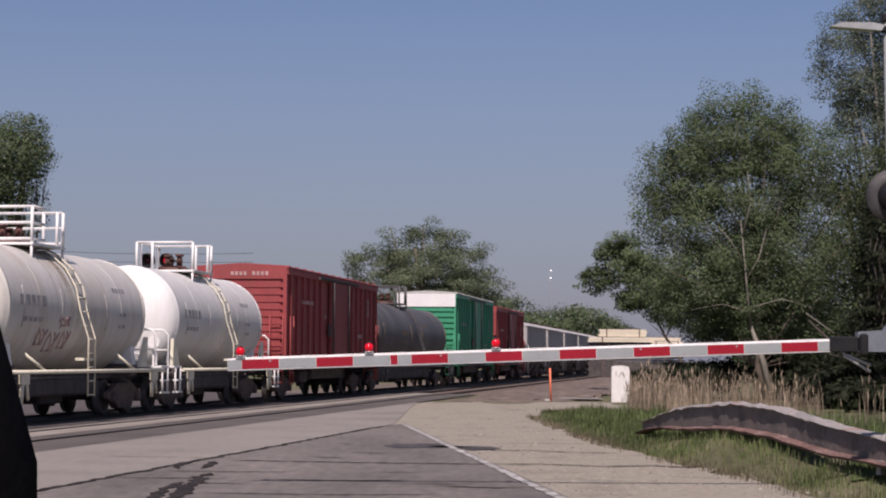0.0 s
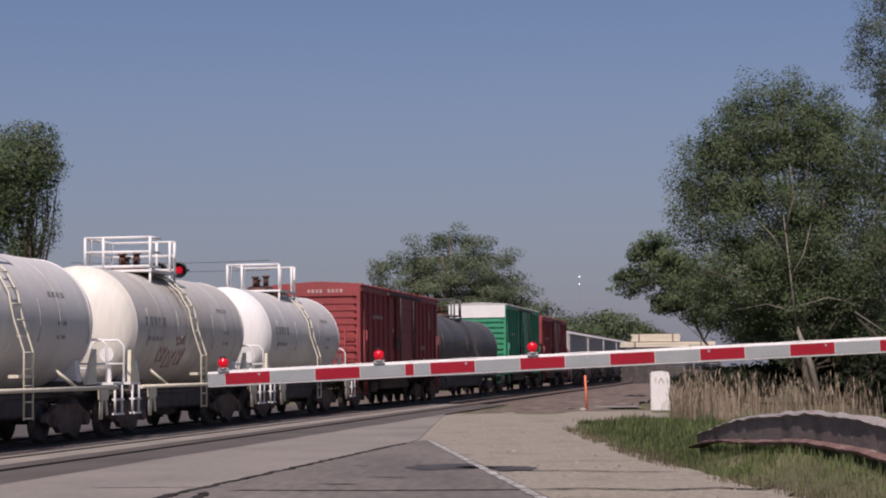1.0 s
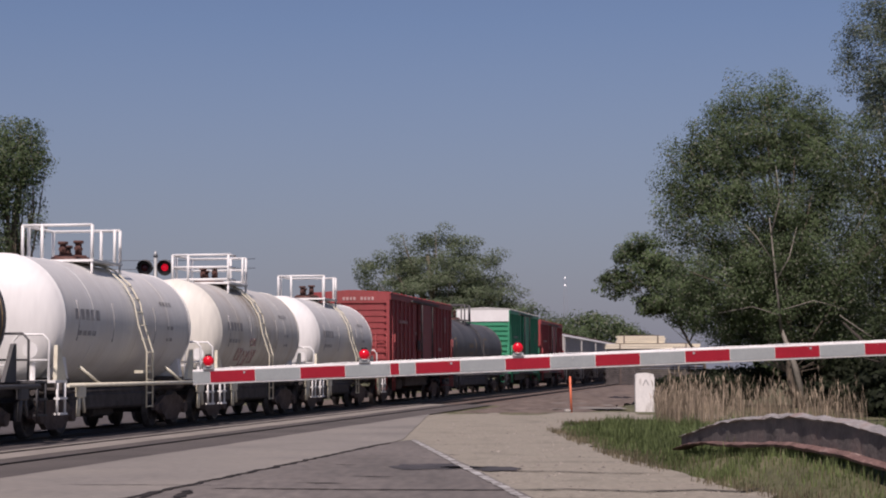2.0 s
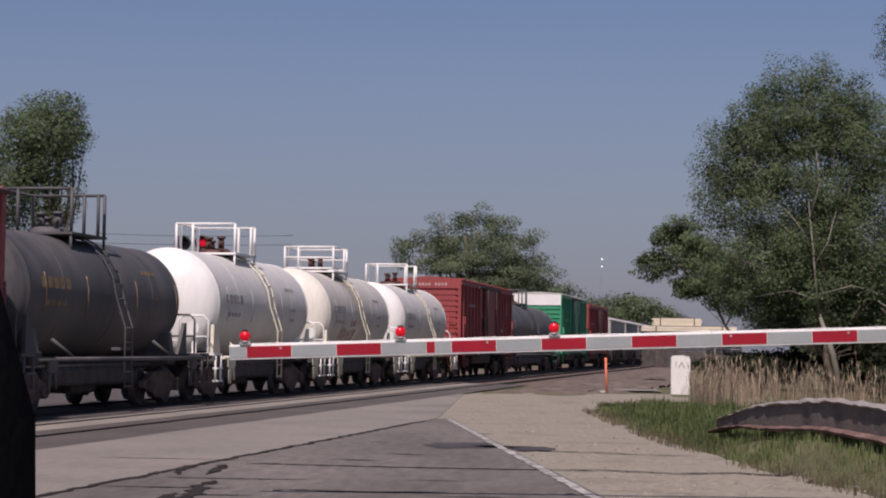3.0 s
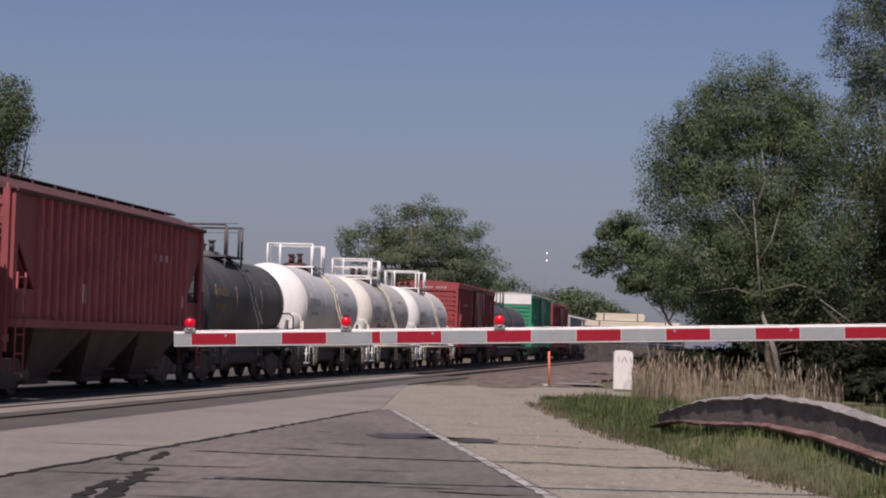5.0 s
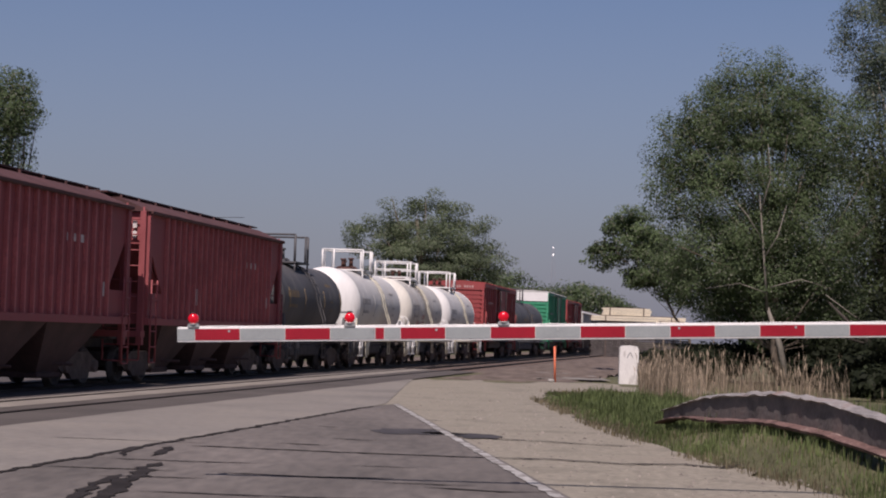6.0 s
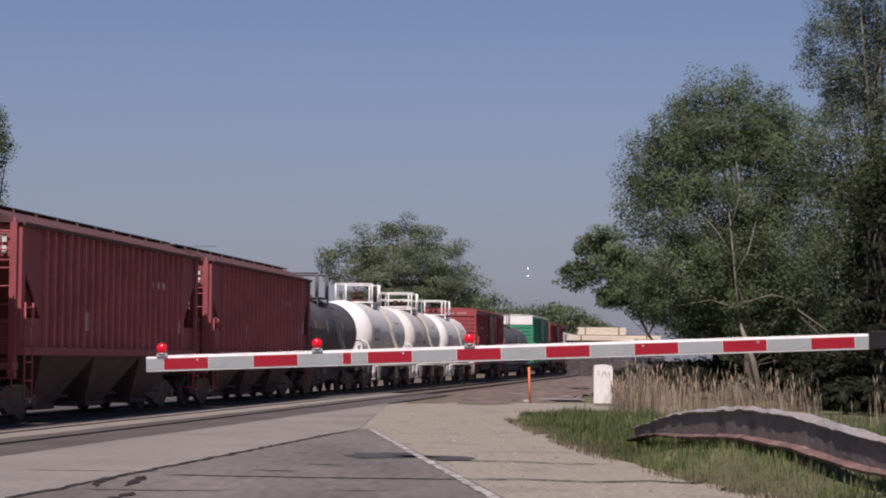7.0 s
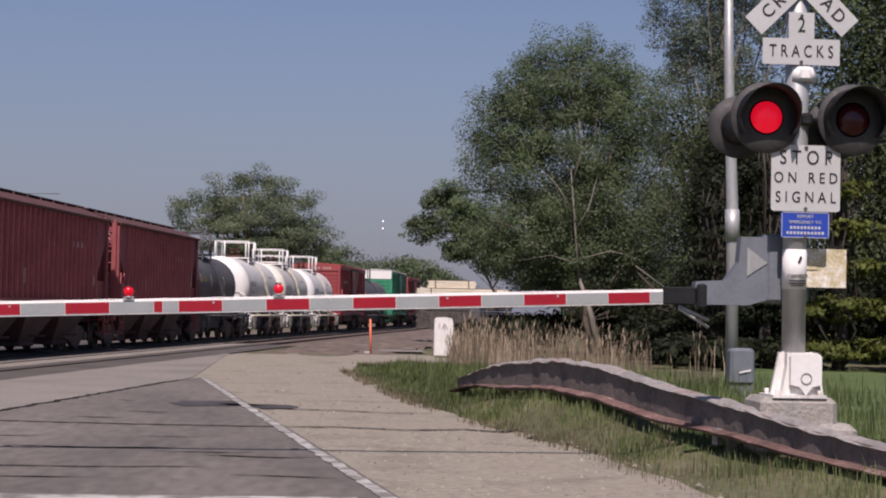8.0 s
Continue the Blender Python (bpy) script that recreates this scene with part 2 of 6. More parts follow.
MAT = dict(
    asphalt=material("asphalt", (0.136, 0.121, 0.108), 0.9, vary=0.24, scale=0.5, fine=8, bump=0.5, other=(0.175, 0.153, 0.136), edge=(0.4, 0.7), stretch=(1, 0.25, 1)),
    apron=material("pale_asphalt", (0.228, 0.209, 0.185), 0.9, vary=0.19, scale=0.45, fine=7, bump=0.3, other=(0.185, 0.166, 0.138), edge=(0.45, 0.7)),
    panel=material("crossing_concrete", (0.25, 0.225, 0.195), 0.9, vary=0.14, scale=0.6, fine=30, bump=0.3),
    darkpave=material("dark_asphalt", (0.095, 0.083, 0.075), 0.9, vary=0.2, scale=0.5, fine=40, bump=0.35),
    gravel=material("sandy_gravel", (0.285, 0.257, 0.203), 0.95, vary=0.30, scale=0.9, fine=10, bump=1.0, other=(0.15, 0.13, 0.105), edge=(0.46, 0.74), amount=0.75),
    pebble=material("loose_pebbles", (0.24, 0.21, 0.18), 0.9, vary=0.2, scale=3, fine=40, bump=0.3, island=0.4),
    ballast=material("ballast", (0.145, 0.112, 0.092), 0.95, vary=0.4, scale=1.2, fine=16, bump=1.0),
    earth=material("grass_ground", (0.105, 0.105, 0.052), 0.95, vary=0.35, scale=0.5, fine=12, bump=0.6, other=(0.15, 0.125, 0.08), edge=(0.5, 0.68), amount=0.7),
    tar=material("tar", (0.034, 0.030, 0.029), 0.9, vary=0.3, scale=2, fine=30, bump=0.3, spec=0.1),
    stain=material("oil_stain", (0.06, 0.055, 0.056), 0.8, vary=0.3, scale=2, fine=30, bump=0.3),
    line=material("worn_line_paint", (0.55, 0.54, 0.51), 0.8, vary=0.15, scale=3.3, fine=17, bump=0.3, other=(0.15, 0.135, 0.12), edge=(0.36, 0.60), amount=0.95),
    centre_paint=material("worn_yellow_paint", (0.55, 0.36, 0.06), 0.8, vary=0.15, scale=3.3, fine=17, bump=0.3, other=(0.15, 0.135, 0.12), edge=(0.45, 0.65), amount=0.9),
    white=material("white_paint", (0.80, 0.79, 0.76), 0.5, vary=0.06, scale=1.0, fine=20, bump=0.05),
    tank=material("grimy_white_tank_paint", (0.66, 0.65, 0.62), 0.5, vary=0.09, scale=0.8, fine=6, bump=0.04, other=(0.43, 0.39, 0.34), edge=(0.46, 0.74), amount=0.6, stretch=(1.6, 0.5, 0.25)),
    # tank heads, lighter than the shell
    tank_end=material("lighter_white_tank_paint", (0.80, 0.79, 0.755), 0.45, vary=0.05, scale=0.9, fine=6, bump=0.03, other=(0.62, 0.57, 0.47), edge=(0.55, 0.78), amount=0.5, stretch=(0.5, 1.6, 0.3)),
    tank_end_dirty=material("yellowed_tank_paint", (0.75, 0.72, 0.63), 0.5, vary=0.08, scale=0.9, fine=6, bump=0.03, other=(0.50, 0.41, 0.28), edge=(0.52, 0.75), amount=0.6, stretch=(0.5, 1.6, 0.3)),
    tank_dirty=material("stained_tank_paint", (0.60, 0.58, 0.535), 0.5, vary=0.12, scale=1.1, fine=7, bump=0.05, other=(0.33, 0.27, 0.205), edge=(0.47, 0.72), amount=0.65, stretch=(1.8, 0.5, 0.22)),
    cream=material("yellowed_white_paint", (0.70, 0.66, 0.52), 0.5, vary=0.12, scale=3, fine=20, bump=0.05, other=(0.35, 0.28, 0.18), edge=(0.55, 0.75)),
    black_tank=material("black_tank_paint", (0.085, 0.083, 0.086), 0.62, vary=0.25, scale=0.7, fine=6, bump=0.05, other=(0.12, 0.11, 0.10), edge=(0.45, 0.72), amount=0.6, stretch=(1.4, 0.5, 0.35)),
    # grimy underframe steel; also colours the painted shade under the train
    under=material("grimy_steel_and_shade", (0.085, 0.074, 0.07), 0.85, vary=0.35, scale=2.5, fine=20, bump=0.3),
    truck=material("rusty_cast_steel", (0.115, 0.085, 0.072), 0.85, vary=0.35, scale=3, fine=22, bump=0.3),
    wheel=material("wheel_steel", (0.09, 0.078, 0.072), 0.6, metal=0.3, vary=0.3, scale=4, fine=20),
    rail=material("rail_steel", (0.035, 0.027, 0.024), 0.6, metal=0.2, vary=0.25, scale=2, fine=25),
    red=material("boxcar_red_paint", (0.33, 0.06, 0.06), 0.6, vary=0.14, scale=0.8, fine=8, bump=0.08, other=(0.16, 0.05, 0.04), edge=(0.48, 0.72), amount=0.6, stretch=(1.2, 1.2, 0.35)),
    hopper=material("hopper_oxide_paint", (0.31, 0.078, 0.082), 0.62, vary=0.16, scale=0.7, fine=8, bump=0.08, other=(0.23, 0.058, 0.058), edge=(0.45, 0.7), amount=0.6, stretch=(1.2, 1.2, 0.3)),
    # hopper paint made lighter: sun on the rib edges is in the colour
    rib=material("sunlit_rib_paint", (0.44, 0.13, 0.125), 0.6, vary=0.15, scale=1.5, fine=12, bump=0.05),
    roof=material("dark_brown_roof", (0.10, 0.044, 0.042), 0.8, vary=0.3, scale=1, fine=10, bump=0.15),
    # chutes and end bulkheads, much darker than the hopper body
    slope=material("dark_brown_underbody", (0.07, 0.04, 0.038), 0.8, vary=0.3, scale=1.2, fine=12, bump=0.15),
    green=material("green_boxcar_paint", (0.035, 0.30, 0.16), 0.55, vary=0.14, scale=0.8, fine=8, bump=0.06, other=(0.03, 0.19, 0.11), edge=(0.48, 0.72), stretch=(1.2, 1.2, 0.35)),
    grey=material("grey_hopper_paint", (0.46, 0.45, 0.43), 0.6, vary=0.15, scale=0.9, fine=8, bump=0.06, other=(0.30, 0.27, 0.24), edge=(0.45, 0.7)),
    brown=material("brown_valve_steel", (0.10, 0.045, 0.035), 0.7, vary=0.3, scale=4, fine=20),
    mark=material("faded_marking", (0.31, 0.30, 0.295), 0.7, vary=0.3, scale=6, fine=20),
    graffiti=material("faded_red_spray", (0.46, 0.30, 0.28), 0.7, vary=0.3, scale=5, fine=18),
    spill=material("dried_tan_spill", (0.29, 0.23, 0.165), 0.7, vary=0.25, scale=5, fine=18, bump=0.05, other=(0.42, 0.37, 0.31), edge=(0.4, 0.65)),
    dull_mark=material("dull_marking", (0.22, 0.15, 0.075), 0.7, vary=0.3, scale=6, fine=20),
    pale=material("pale_lettering", (0.60, 0.55, 0.52), 0.6, vary=0.15, scale=6, fine=20),
    stripe_red=material("reflective_red", (0.32, 0.010, 0.022), 0.4, vary=0.08, scale=4, fine=40, bump=0.04),
    stripe_white=material("reflective_grey_white", (0.30, 0.325, 0.32), 0.4, vary=0.06, scale=4, fine=40, bump=0.04),
    lens_on=material("lit_red_lens", (0.85, 0.010, 0.03), 0.2, vary=0.05, glow=0.6),
    lens_half=material("glowing_red_lens", (0.6, 0.008, 0.02), 0.2, vary=0.05, glow=0.28),
    lens_off=material("dark_red_lens", (0.06, 0.006, 0.010), 0.15, vary=0.05, bump=0),
    weathered_black=material("weathered_black_enamel", (0.045, 0.044, 0.044), 0.6, vary=0.25, scale=5, fine=25, bump=0.05),
    black=material("black_enamel", (0.012, 0.012, 0.012), 0.45, vary=0.2, scale=5, fine=25, bump=0.05),
    galv=material("aluminium_mast", (0.40, 0.41, 0.40), 0.5, metal=0.4, vary=0.12, scale=5, fine=30, bump=0.05, stretch=(1, 1, 0.3)),
    grey_box=material("grey_enamel", (0.15, 0.168, 0.19), 0.55, vary=0.12, scale=3, fine=25, bump=0.05),
    sign=material("white_sign_sheet", (0.48, 0.49, 0.48), 0.45, vary=0.05, scale=3, fine=30, bump=0.02),
    ink=material("black_sign_ink", (0.015, 0.015, 0.016), 0.5, vary=0.1),
    blue=material("blue_sign_sheet", (0.02, 0.06, 0.36), 0.4, vary=0.08),
    yellow=material("weathered_yellow_sheet", (0.60, 0.52, 0.33), 0.7, vary=0.25, scale=9, fine=35, other=(0.66, 0.64, 0.58), edge=(0.42, 0.6), amount=0.9),
    concrete=material("rough_concrete", (0.33, 0.31, 0.28), 0.95, vary=0.22, scale=3, fine=25, bump=0.6, other=(0.2, 0.18, 0.15), edge=(0.5, 0.7)),
    post=material("flaking_whitewash", (0.76, 0.74, 0.70), 0.8, vary=0.08, scale=3, fine=20, bump=0.3, other=(0.30, 0.27, 0.24), edge=(0.53, 0.70), amount=0.75, stretch=(1.6, 1.6, 0.6)),
    orange=material("orange_fibreglass", (0.80, 0.20, 0.10), 0.5, vary=0.1),
    # the beam's shaded face is put into a dark steel colour
    beam_face=material("shaded_beam_steel", (0.15, 0.132, 0.122), 0.75, metal=0.1, vary=0.35, scale=2.5, fine=18, bump=0.4, other=(0.13, 0.085, 0.07), edge=(0.5, 0.7)),
    # the lit top flange gets a paler steel, with rust patches
    beam_top=material("sunlit_beam_steel", (0.29, 0.27, 0.255), 0.7, vary=0.25, scale=2, fine=20, bump=0.3, other=(0.18, 0.10, 0.075), edge=(0.55, 0.7), amount=0.7),
    rust=material("rusted_flange", (0.16, 0.095, 0.082), 0.85, vary=0.4, scale=2.5, fine=20, bump=0.3, other=(0.30, 0.26, 0.23), edge=(0.6, 0.72)),
    bark=material("bark", (0.13, 0.105, 0.08), 0.95, vary=0.3, scale=3, fine=18, bump=0.7, stretch=(1, 1, 0.3)),
    # darker copy of bark: the wood's shade is in the colour
    dark_bark=material("dark_bark", (0.05, 0.042, 0.034), 0.95, vary=0.3, scale=3, fine=18, bump=0.7, stretch=(1, 1, 0.3)),
    pale_bark=material("pale_bark", (0.22, 0.20, 0.165), 0.9, vary=0.3, scale=3, fine=18, bump=0.5, stretch=(1, 1, 0.3)),
    leaf=leafy("broad_leaves", (0.112, 0.158, 0.075), 0.26, pale=0.75),
    leaf_light=leafy("light_leaves", (0.14, 0.178, 0.102), 0.26, pale=0.5),
    # near-black copy of the leaves, with the wood's shade put into the colour
    leaf_shaded=leafy("shaded_leaves", (0.030, 0.038, 0.021)),
    leaf_mid=leafy("deep_green_leaves", (0.082, 0.110, 0.050), pale=0.5),
    leaf_grey=leafy("silvery_leaves", (0.13, 0.168, 0.118), pale=0.8),
    needle=leafy("conifer_sprays", (0.085, 0.10, 0.025), through=0.2),
    grass=leafy("verge_grass", (0.145, 0.185, 0.075), 0.45),
    dry=leafy("dry_grass", (0.21, 0.18, 0.115), 0.4),
    reed=leafy("dry_reeds", (0.27, 0.215, 0.155), 0.6, 0.2),
    lawn=material("lawn", (0.078, 0.118, 0.036), 0.95, vary=0.2, scale=0.4, fine=14, bump=0.4),
    lumber=material("cream_lumber", (0.68, 0.61, 0.47), 0.7, vary=0.12, scale=1.5, fine=12, bump=0.1, stretch=(0.3, 1, 4)),
    tower=material("tower_paint", (0.22, 0.22, 0.24), 0.6, vary=0.1),
    beacon=material("white_strobe", (1.0, 0.98, 0.95), 0.3, vary=0.02, glow=2.5),
    pillar=material("black_trim", (0.005, 0.0045, 0.005), 0.95, vary=0.2, scale=8, fine=60, spec=0.05),
)


# ---- mesh building ----
class Shape:
    """Vertices and faces gathered for one mesh; smooth faces are marked."""

    def __init__(self):
        self.v, self.f, self.s = [], [], []

    def add(self, verts, faces, smooth=False):
        k = len(self.v)
        self.v += [tuple(p) for p in verts]
        self.f += [tuple(i + k for i in f) for f in faces]
        self.s += [smooth] * len(faces)
        return self

    def box(self, c, size, rz=0.0, rx=0.0, ry=0.0, cut=0.0):
        """A box with chamfered vertical and top edges where cut is given."""
        m = pose(*c, rx, ry, rz)
        x, y, z = (s / 2 for s in size)
        if not cut:
            p = [(i * x, j * y, k * z) for k in (-1, 1) for i, j in ((-1, -1), (1, -1), (1, 1), (-1, 1))]
            return self.add([m @ Vector(q) for q in p], [(3, 2, 1, 0), (4, 5, 6, 7), (0, 1, 5, 4), (1, 2, 6, 5), (2, 3, 7, 6), (3, 0, 4, 7)])

        def ring(a, b, h):
            return [(-a + cut, -b, h), (a - cut, -b, h), (a, -b + cut, h), (a, b - cut, h), (a - cut, b, h), (-a + cut, b, h), (-a, b - cut, h), (-a, -b + cut, h)]

        p = ring(x - cut, y - cut, -z) + ring(x, y, -z + cut) + ring(x, y, z - cut) + ring(x - cut, y - cut, z)
        f = [tuple(range(7, -1, -1)), tuple(range(24, 32))]
        f += [(8 * r + i, 8 * r + (i + 1) % 8, 8 * r + 8 + (i + 1) % 8, 8 * r + 8 + i) for r in range(3) for i in range(8)]
        return self.add([m @ Vector(q) for q in p], f)

    def tube(self, points, r, n=6, closed_ends=True):
        """A round bar along points; r is one radius or one for each point."""
        pts = [Vector(p) for p in points]
        rs = list(r) if isinstance(r, (list, tuple)) else [r] * len(pts)
        rings, side = [], None
        for i, p in enumerate(pts):
            d = (pts[min(i + 1, len(pts) - 1)] - pts[max(i - 1, 0)]).normalized()
            if side is None or abs(side.dot(d)) > 0.95:
                side = d.orthogonal().normalized()
            side = (side - d * side.dot(d)).normalized()
            up = d.cross(side)
            rings += [p + rs[i] * (math.cos(6.28319 * k / n) * side + math.sin(6.28319 * k / n) * up) for k in range(n)]
        f = [(a * n + k, a * n + (k + 1) % n, a * n + n + (k + 1) % n, a * n + n + k) for a in range(len(pts) - 1) for k in range(n)]
        k0 = len(self.f)
        self.add(rings, f, True)
        if closed_ends:
            self.f += [tuple(len(self.v) - len(rings) + k for k in range(n - 1, -1, -1)), tuple(len(self.v) - n + k for k in range(n))]
            self.s += [False, False]
        return self

    def lathe(self, profile, axis_pose, n=24, smooth=True):
        """A turned form: profile of (distance along the axis, radius) round the local x axis of axis_pose."""
        v = [axis_pose @ Vector((a, r * math.cos(6.28319 * k / n), r * math.sin(6.28319 * k / n))) for a, r in profile for k in range(n)]
        f = [(a * n + k, a * n + n + k, a * n + n + (k + 1) % n, a * n + (k + 1) % n) for a in range(len(profile) - 1) for k in range(n)]
        return self.add(v, f, smooth)

    def prism(self, outline, axis_pose, depth):
        """A flat outline (x, y) in axis_pose, given a depth along its z."""
        k = len(outline)
        v = [axis_pose @ Vector((x, y, 0)) for x, y in outline] + [axis_pose @ Vector((x, y, depth)) for x, y in outline]
        f = [tuple(range(k - 1, -1, -1)), tuple(range(k, 2 * k))] + [(i, (i + 1) % k, k + (i + 1) % k, k + i) for i in range(k)]
        return self.add(v, f)

    def mesh(self, name, mat):
        me = bpy.data.meshes.new(name)
        me.from_pydata(self.v, [], self.f)
        me.polygons.foreach_set("use_smooth", self.s)
        me.materials.append(mat)
        me.update()
        return me


def part(name, shape, mat, parent=None, label=""):
    """One mesh object, under its thing or part where one is given."""
    ob = new(name, shape.mesh(name, MAT[mat]))
    ob.parent = parent
    return tagged(ob, label)


def empty(name, m, label, category, group="", kind=""):
    ob = new(name)
    ob.matrix_world = m
    return tagged(ob, label, category, group, kind)


def text_mesh(body, size, mat, name, parent, m, label="", wide=1.0, spacing=1.0):
    """Raised letters of the built-in font, turned into a mesh that lies in the x-y plane of m."""
    cu = bpy.data.curves.new(name, "FONT")
    cu.body, cu.size, cu.align_x, cu.align_y, cu.extrude, cu.space_character, cu.offset = body, size, "CENTER", "CENTER", 0.003, spacing, 0.0
    cu.resolution_u = 4
    tmp = bpy.data.objects.new(name, cu)
    me = bpy.data.meshes.new_from_object(tmp)
    bpy.data.objects.remove(tmp)
    me.materials.clear()
    me.materials.append(MAT[mat])
    me.transform(Matrix.Diagonal((wide, 1, 1, 1)))
    ob = new(name, me)
    ob.parent = parent
    ob.matrix_basis = m
    return tagged(ob, label)


# ---- the lie of the land: the train's track runs along s, and u is the distance to its side ----
LEAN = math.atan(0.151)
ALONG, ASIDE = Vector((math.sin(LEAN), math.cos(LEAN), 0)), Vector((math.cos(LEAN), -math.sin(LEAN), 0))
ORIGIN = Vector((-8.2, 39.6, 0))
HEADING = 90 - math.degrees(LEAN)


def on_track(s, u, z=0.0):
    return ORIGIN + ALONG * s + ASIDE * u + Vector((0, 0, z))


def step(a, b, x):
    t = min(max((x - a) / (b - a), 0), 1)
    return t * t * (3 - 2 * t)


def verge_edge(y):
    """Where the gravel shoulder ends and the grass verge begins."""
    ys = (0, 13, 17.8, 20.5, 21.5, 23.8, 27, 32.5, 41, 47, 52)
    xs = (4.6, 3.95, 3.66, 3.35, 3.1, 2.9, 2.6, 2.3, 2.05, 2.5, 6.0)
    return float(np.interp(y, ys, xs))


def beam_top(y):
    """The guard beam's course: its x and the height of its top edge."""
    s = (28.04 - y) / 0.99
    top = float(np.interp(s, (0.3, 0.7, 2.2, 3.45, 5.6, 7.6, 9.7, 12.0, 13.2, 14.5, 16.7), (0.34, 0.42, 0.62, 0.72, 0.815, 0.79, 0.64, 0.54, 0.455, 0.40, 0.35)))
    return 3.37 + 0.1409 * s, top


def rise(x, y):
    """Height of the open ground: a low bank beside the road, a mound under the guard beam, level elsewhere."""
    bx, bt = beam_top(y)
    mound = max(bt - 0.47, 0) * step(bx - 0.95, bx - 0.2, x) * (1 - step(bx + 0.5, bx + 1.6, x)) * step(9, 11, y) * (1 - step(27.2, 28.6, y))
    bank = 0.22 * step(verge_edge(y) + 0.2, verge_edge(y) + 2.0, x) * (1 - step(24, 34, y)) * step(0, 8, y)
    bumps = 0.05 * noise.noise((x * 0.6, y * 0.6, 3.0)) if x > verge_edge(y) else 0.0
    return max(bank, mound) + bumps - 0.035 - 0.11 * step(70, 74, y)


def sheet(name, mat, rows, z, label, category="", kind="structure"):
    """A sheet across rows of points; neighbouring rows have as many points."""
    sh = Shape()
    k = len(rows[0])
    pts = [(p[0], p[1], z(p[0], p[1]) if callable(z) else z) for r in rows for p in r]
    sh.add(pts, [(i * k + j, i * k + j + 1, i * k + k + j + 1, i * k + k + j) for i in range(len(rows) - 1) for j in range(k - 1)], True)
    ob = part(name, sh, mat)
    return tagged(ob, label, category or name.replace("_", " "), kind=kind)


def lines(a, b, fine, far=()):
    k = int(round((b - a) / fine))
    return sorted({*(round(a + (b - a) * i / k, 4) for i in range(k + 1)), *far})


gx = lines(-14, 26, 0.8, (*lines(2.0, 6.8, 0.2), -2500, -900, -300, -120, -60, -30, 34, 60, 120, 300, 900, 2500))
gy = lines(-12, 80, 1.0, (*lines(9, 30, 0.4), -2500, -800, -200, -50, 95, 120, 160, 220, 320, 600, 1200, 2500))
sheet("ground", "earth", [[(x, y) for x in gx] for y in gy], rise, "grassy earth ground with dry bare patches", "ground")
sheet("lawn", "lawn", [[(0.262 * y + 0.25 * noise.noise((y * 0.4, 1, 1)) + (44 - 0.262 * y) * k / 40, y) for k in range(41)] for y in lines(17, 49, 1.0)], lambda x, y: rise(x, y) + 0.03, "mown green lawn beyond the crossing mast", "lawn")

# paving: strips parallel to the track
def strip(name, mat, s0, s1, u0, u1, z, label, category, steps=60):
    rows = []
    for i in range(steps + 1):
        s = s0 + (s1 - s0) * i / steps
        rows.append([on_track(s, u0 + 0.05 * noise.noise((s * 0.3, u0, 0))), on_track(s, (u0 + u1) / 2), on_track(s, u1 + 0.07 * noise.noise((s * 0.35, u1, 5)))])
    return sheet(name, mat, rows, z, label, category)


strip("crossing_panel", "panel", -45, 32, 1.55, 2.7, 0.012, "pale concrete crossing strip between two railway tracks", "crossing panel")
strip("crossing_asphalt", "darkpave", -45, 31.5, 2.6, 4.6, 0.006, "dark patched asphalt round the near track", "pavement")
# shade below the cars painted as a dark sheet on the ground
strip("crossing_bed", "under", -45, 31.5, -8.5, 1.6, -0.02, "dark bed sheet that stands in for shade beneath the train", "track bed")


def edge_x(y):
    """The road's edge line."""
    return 1.34 + (y - 12.86) * (-2.41 / 22.84)


rows = []
for i in range(41):
    y = -12 + 48.0 * i / 40
    left = ORIGIN + ALONG * ((y - 39.6) / ALONG.y) + ASIDE * 7.45
    right = edge_x(y) + 0.10 + 0.03 * noise.noise((y, 0, 2))
    a = min(left.x, right)
    rows.append([(a + (right - a) * j / 6, left.y + (y - left.y) * j / 6) for j in range(7)])
sheet("road", "asphalt", rows, 0.0, "worn grey asphalt road with cracks and tar", "road")
rows = []
for i in range(61):
    s = -60 + 80.0 * i / 60
    q = on_track(s, 7.45)
    near = on_track(s, 4.5)
    rim = on_track(s, 7.45 + 0.03 * noise.noise((s * 0.8, 1, 0)))
    if q.y > 35.7:
        t = (q.y - 35.7) / 20
        rim = near.lerp(rim, max(1 - t * 1.0, 0.02))
    rows.append([near, near.lerp(rim, 0.35), near.lerp(rim, 0.7), rim])
sheet("apron", "apron", rows, 0.004, "pale sun-bleached asphalt apron along the tracks", "pavement")

rows = []
for i in range(111):
    y = -12 + 89.0 * i / 110
    a = edge_x(y) - 0.3 if y < 33 else on_track((y - 39.3) / ALONG.y, 4.1 if y < 69 else 5.6).x
    b = verge_edge(y) + 0.30 * noise.noise((y * 0.9, 4, 0)) + 0.16 * noise.noise((y * 3.1, 7, 0))
    b = b if y < 50 else 7.5
    rows.append([(a + (b - a) * j / 12, y) for j in range(13)])
sheet("gravel_shoulder", "gravel", rows, lambda x, y: -0.006 + 0.05 * step(45, 60, y) * max(noise.noise((x * 0.7, y * 0.35, 2)), 0) - 0.10 * step(54, 63, y + 5 * noise.noise((x * 0.9, y * 0.2, 6))) - 0.35 * step(0, 1.2, 8.6 + 0.5 * noise.noise((y * 0.4, 3, 3)) - (Vector((x, y, 0)) - ORIGIN).dot(ASIDE)) * step(31, 35, (Vector((x, y, 0)) - ORIGIN).dot(ALONG)), "sandy gravel shoulder beside the road and railway", "gravel")
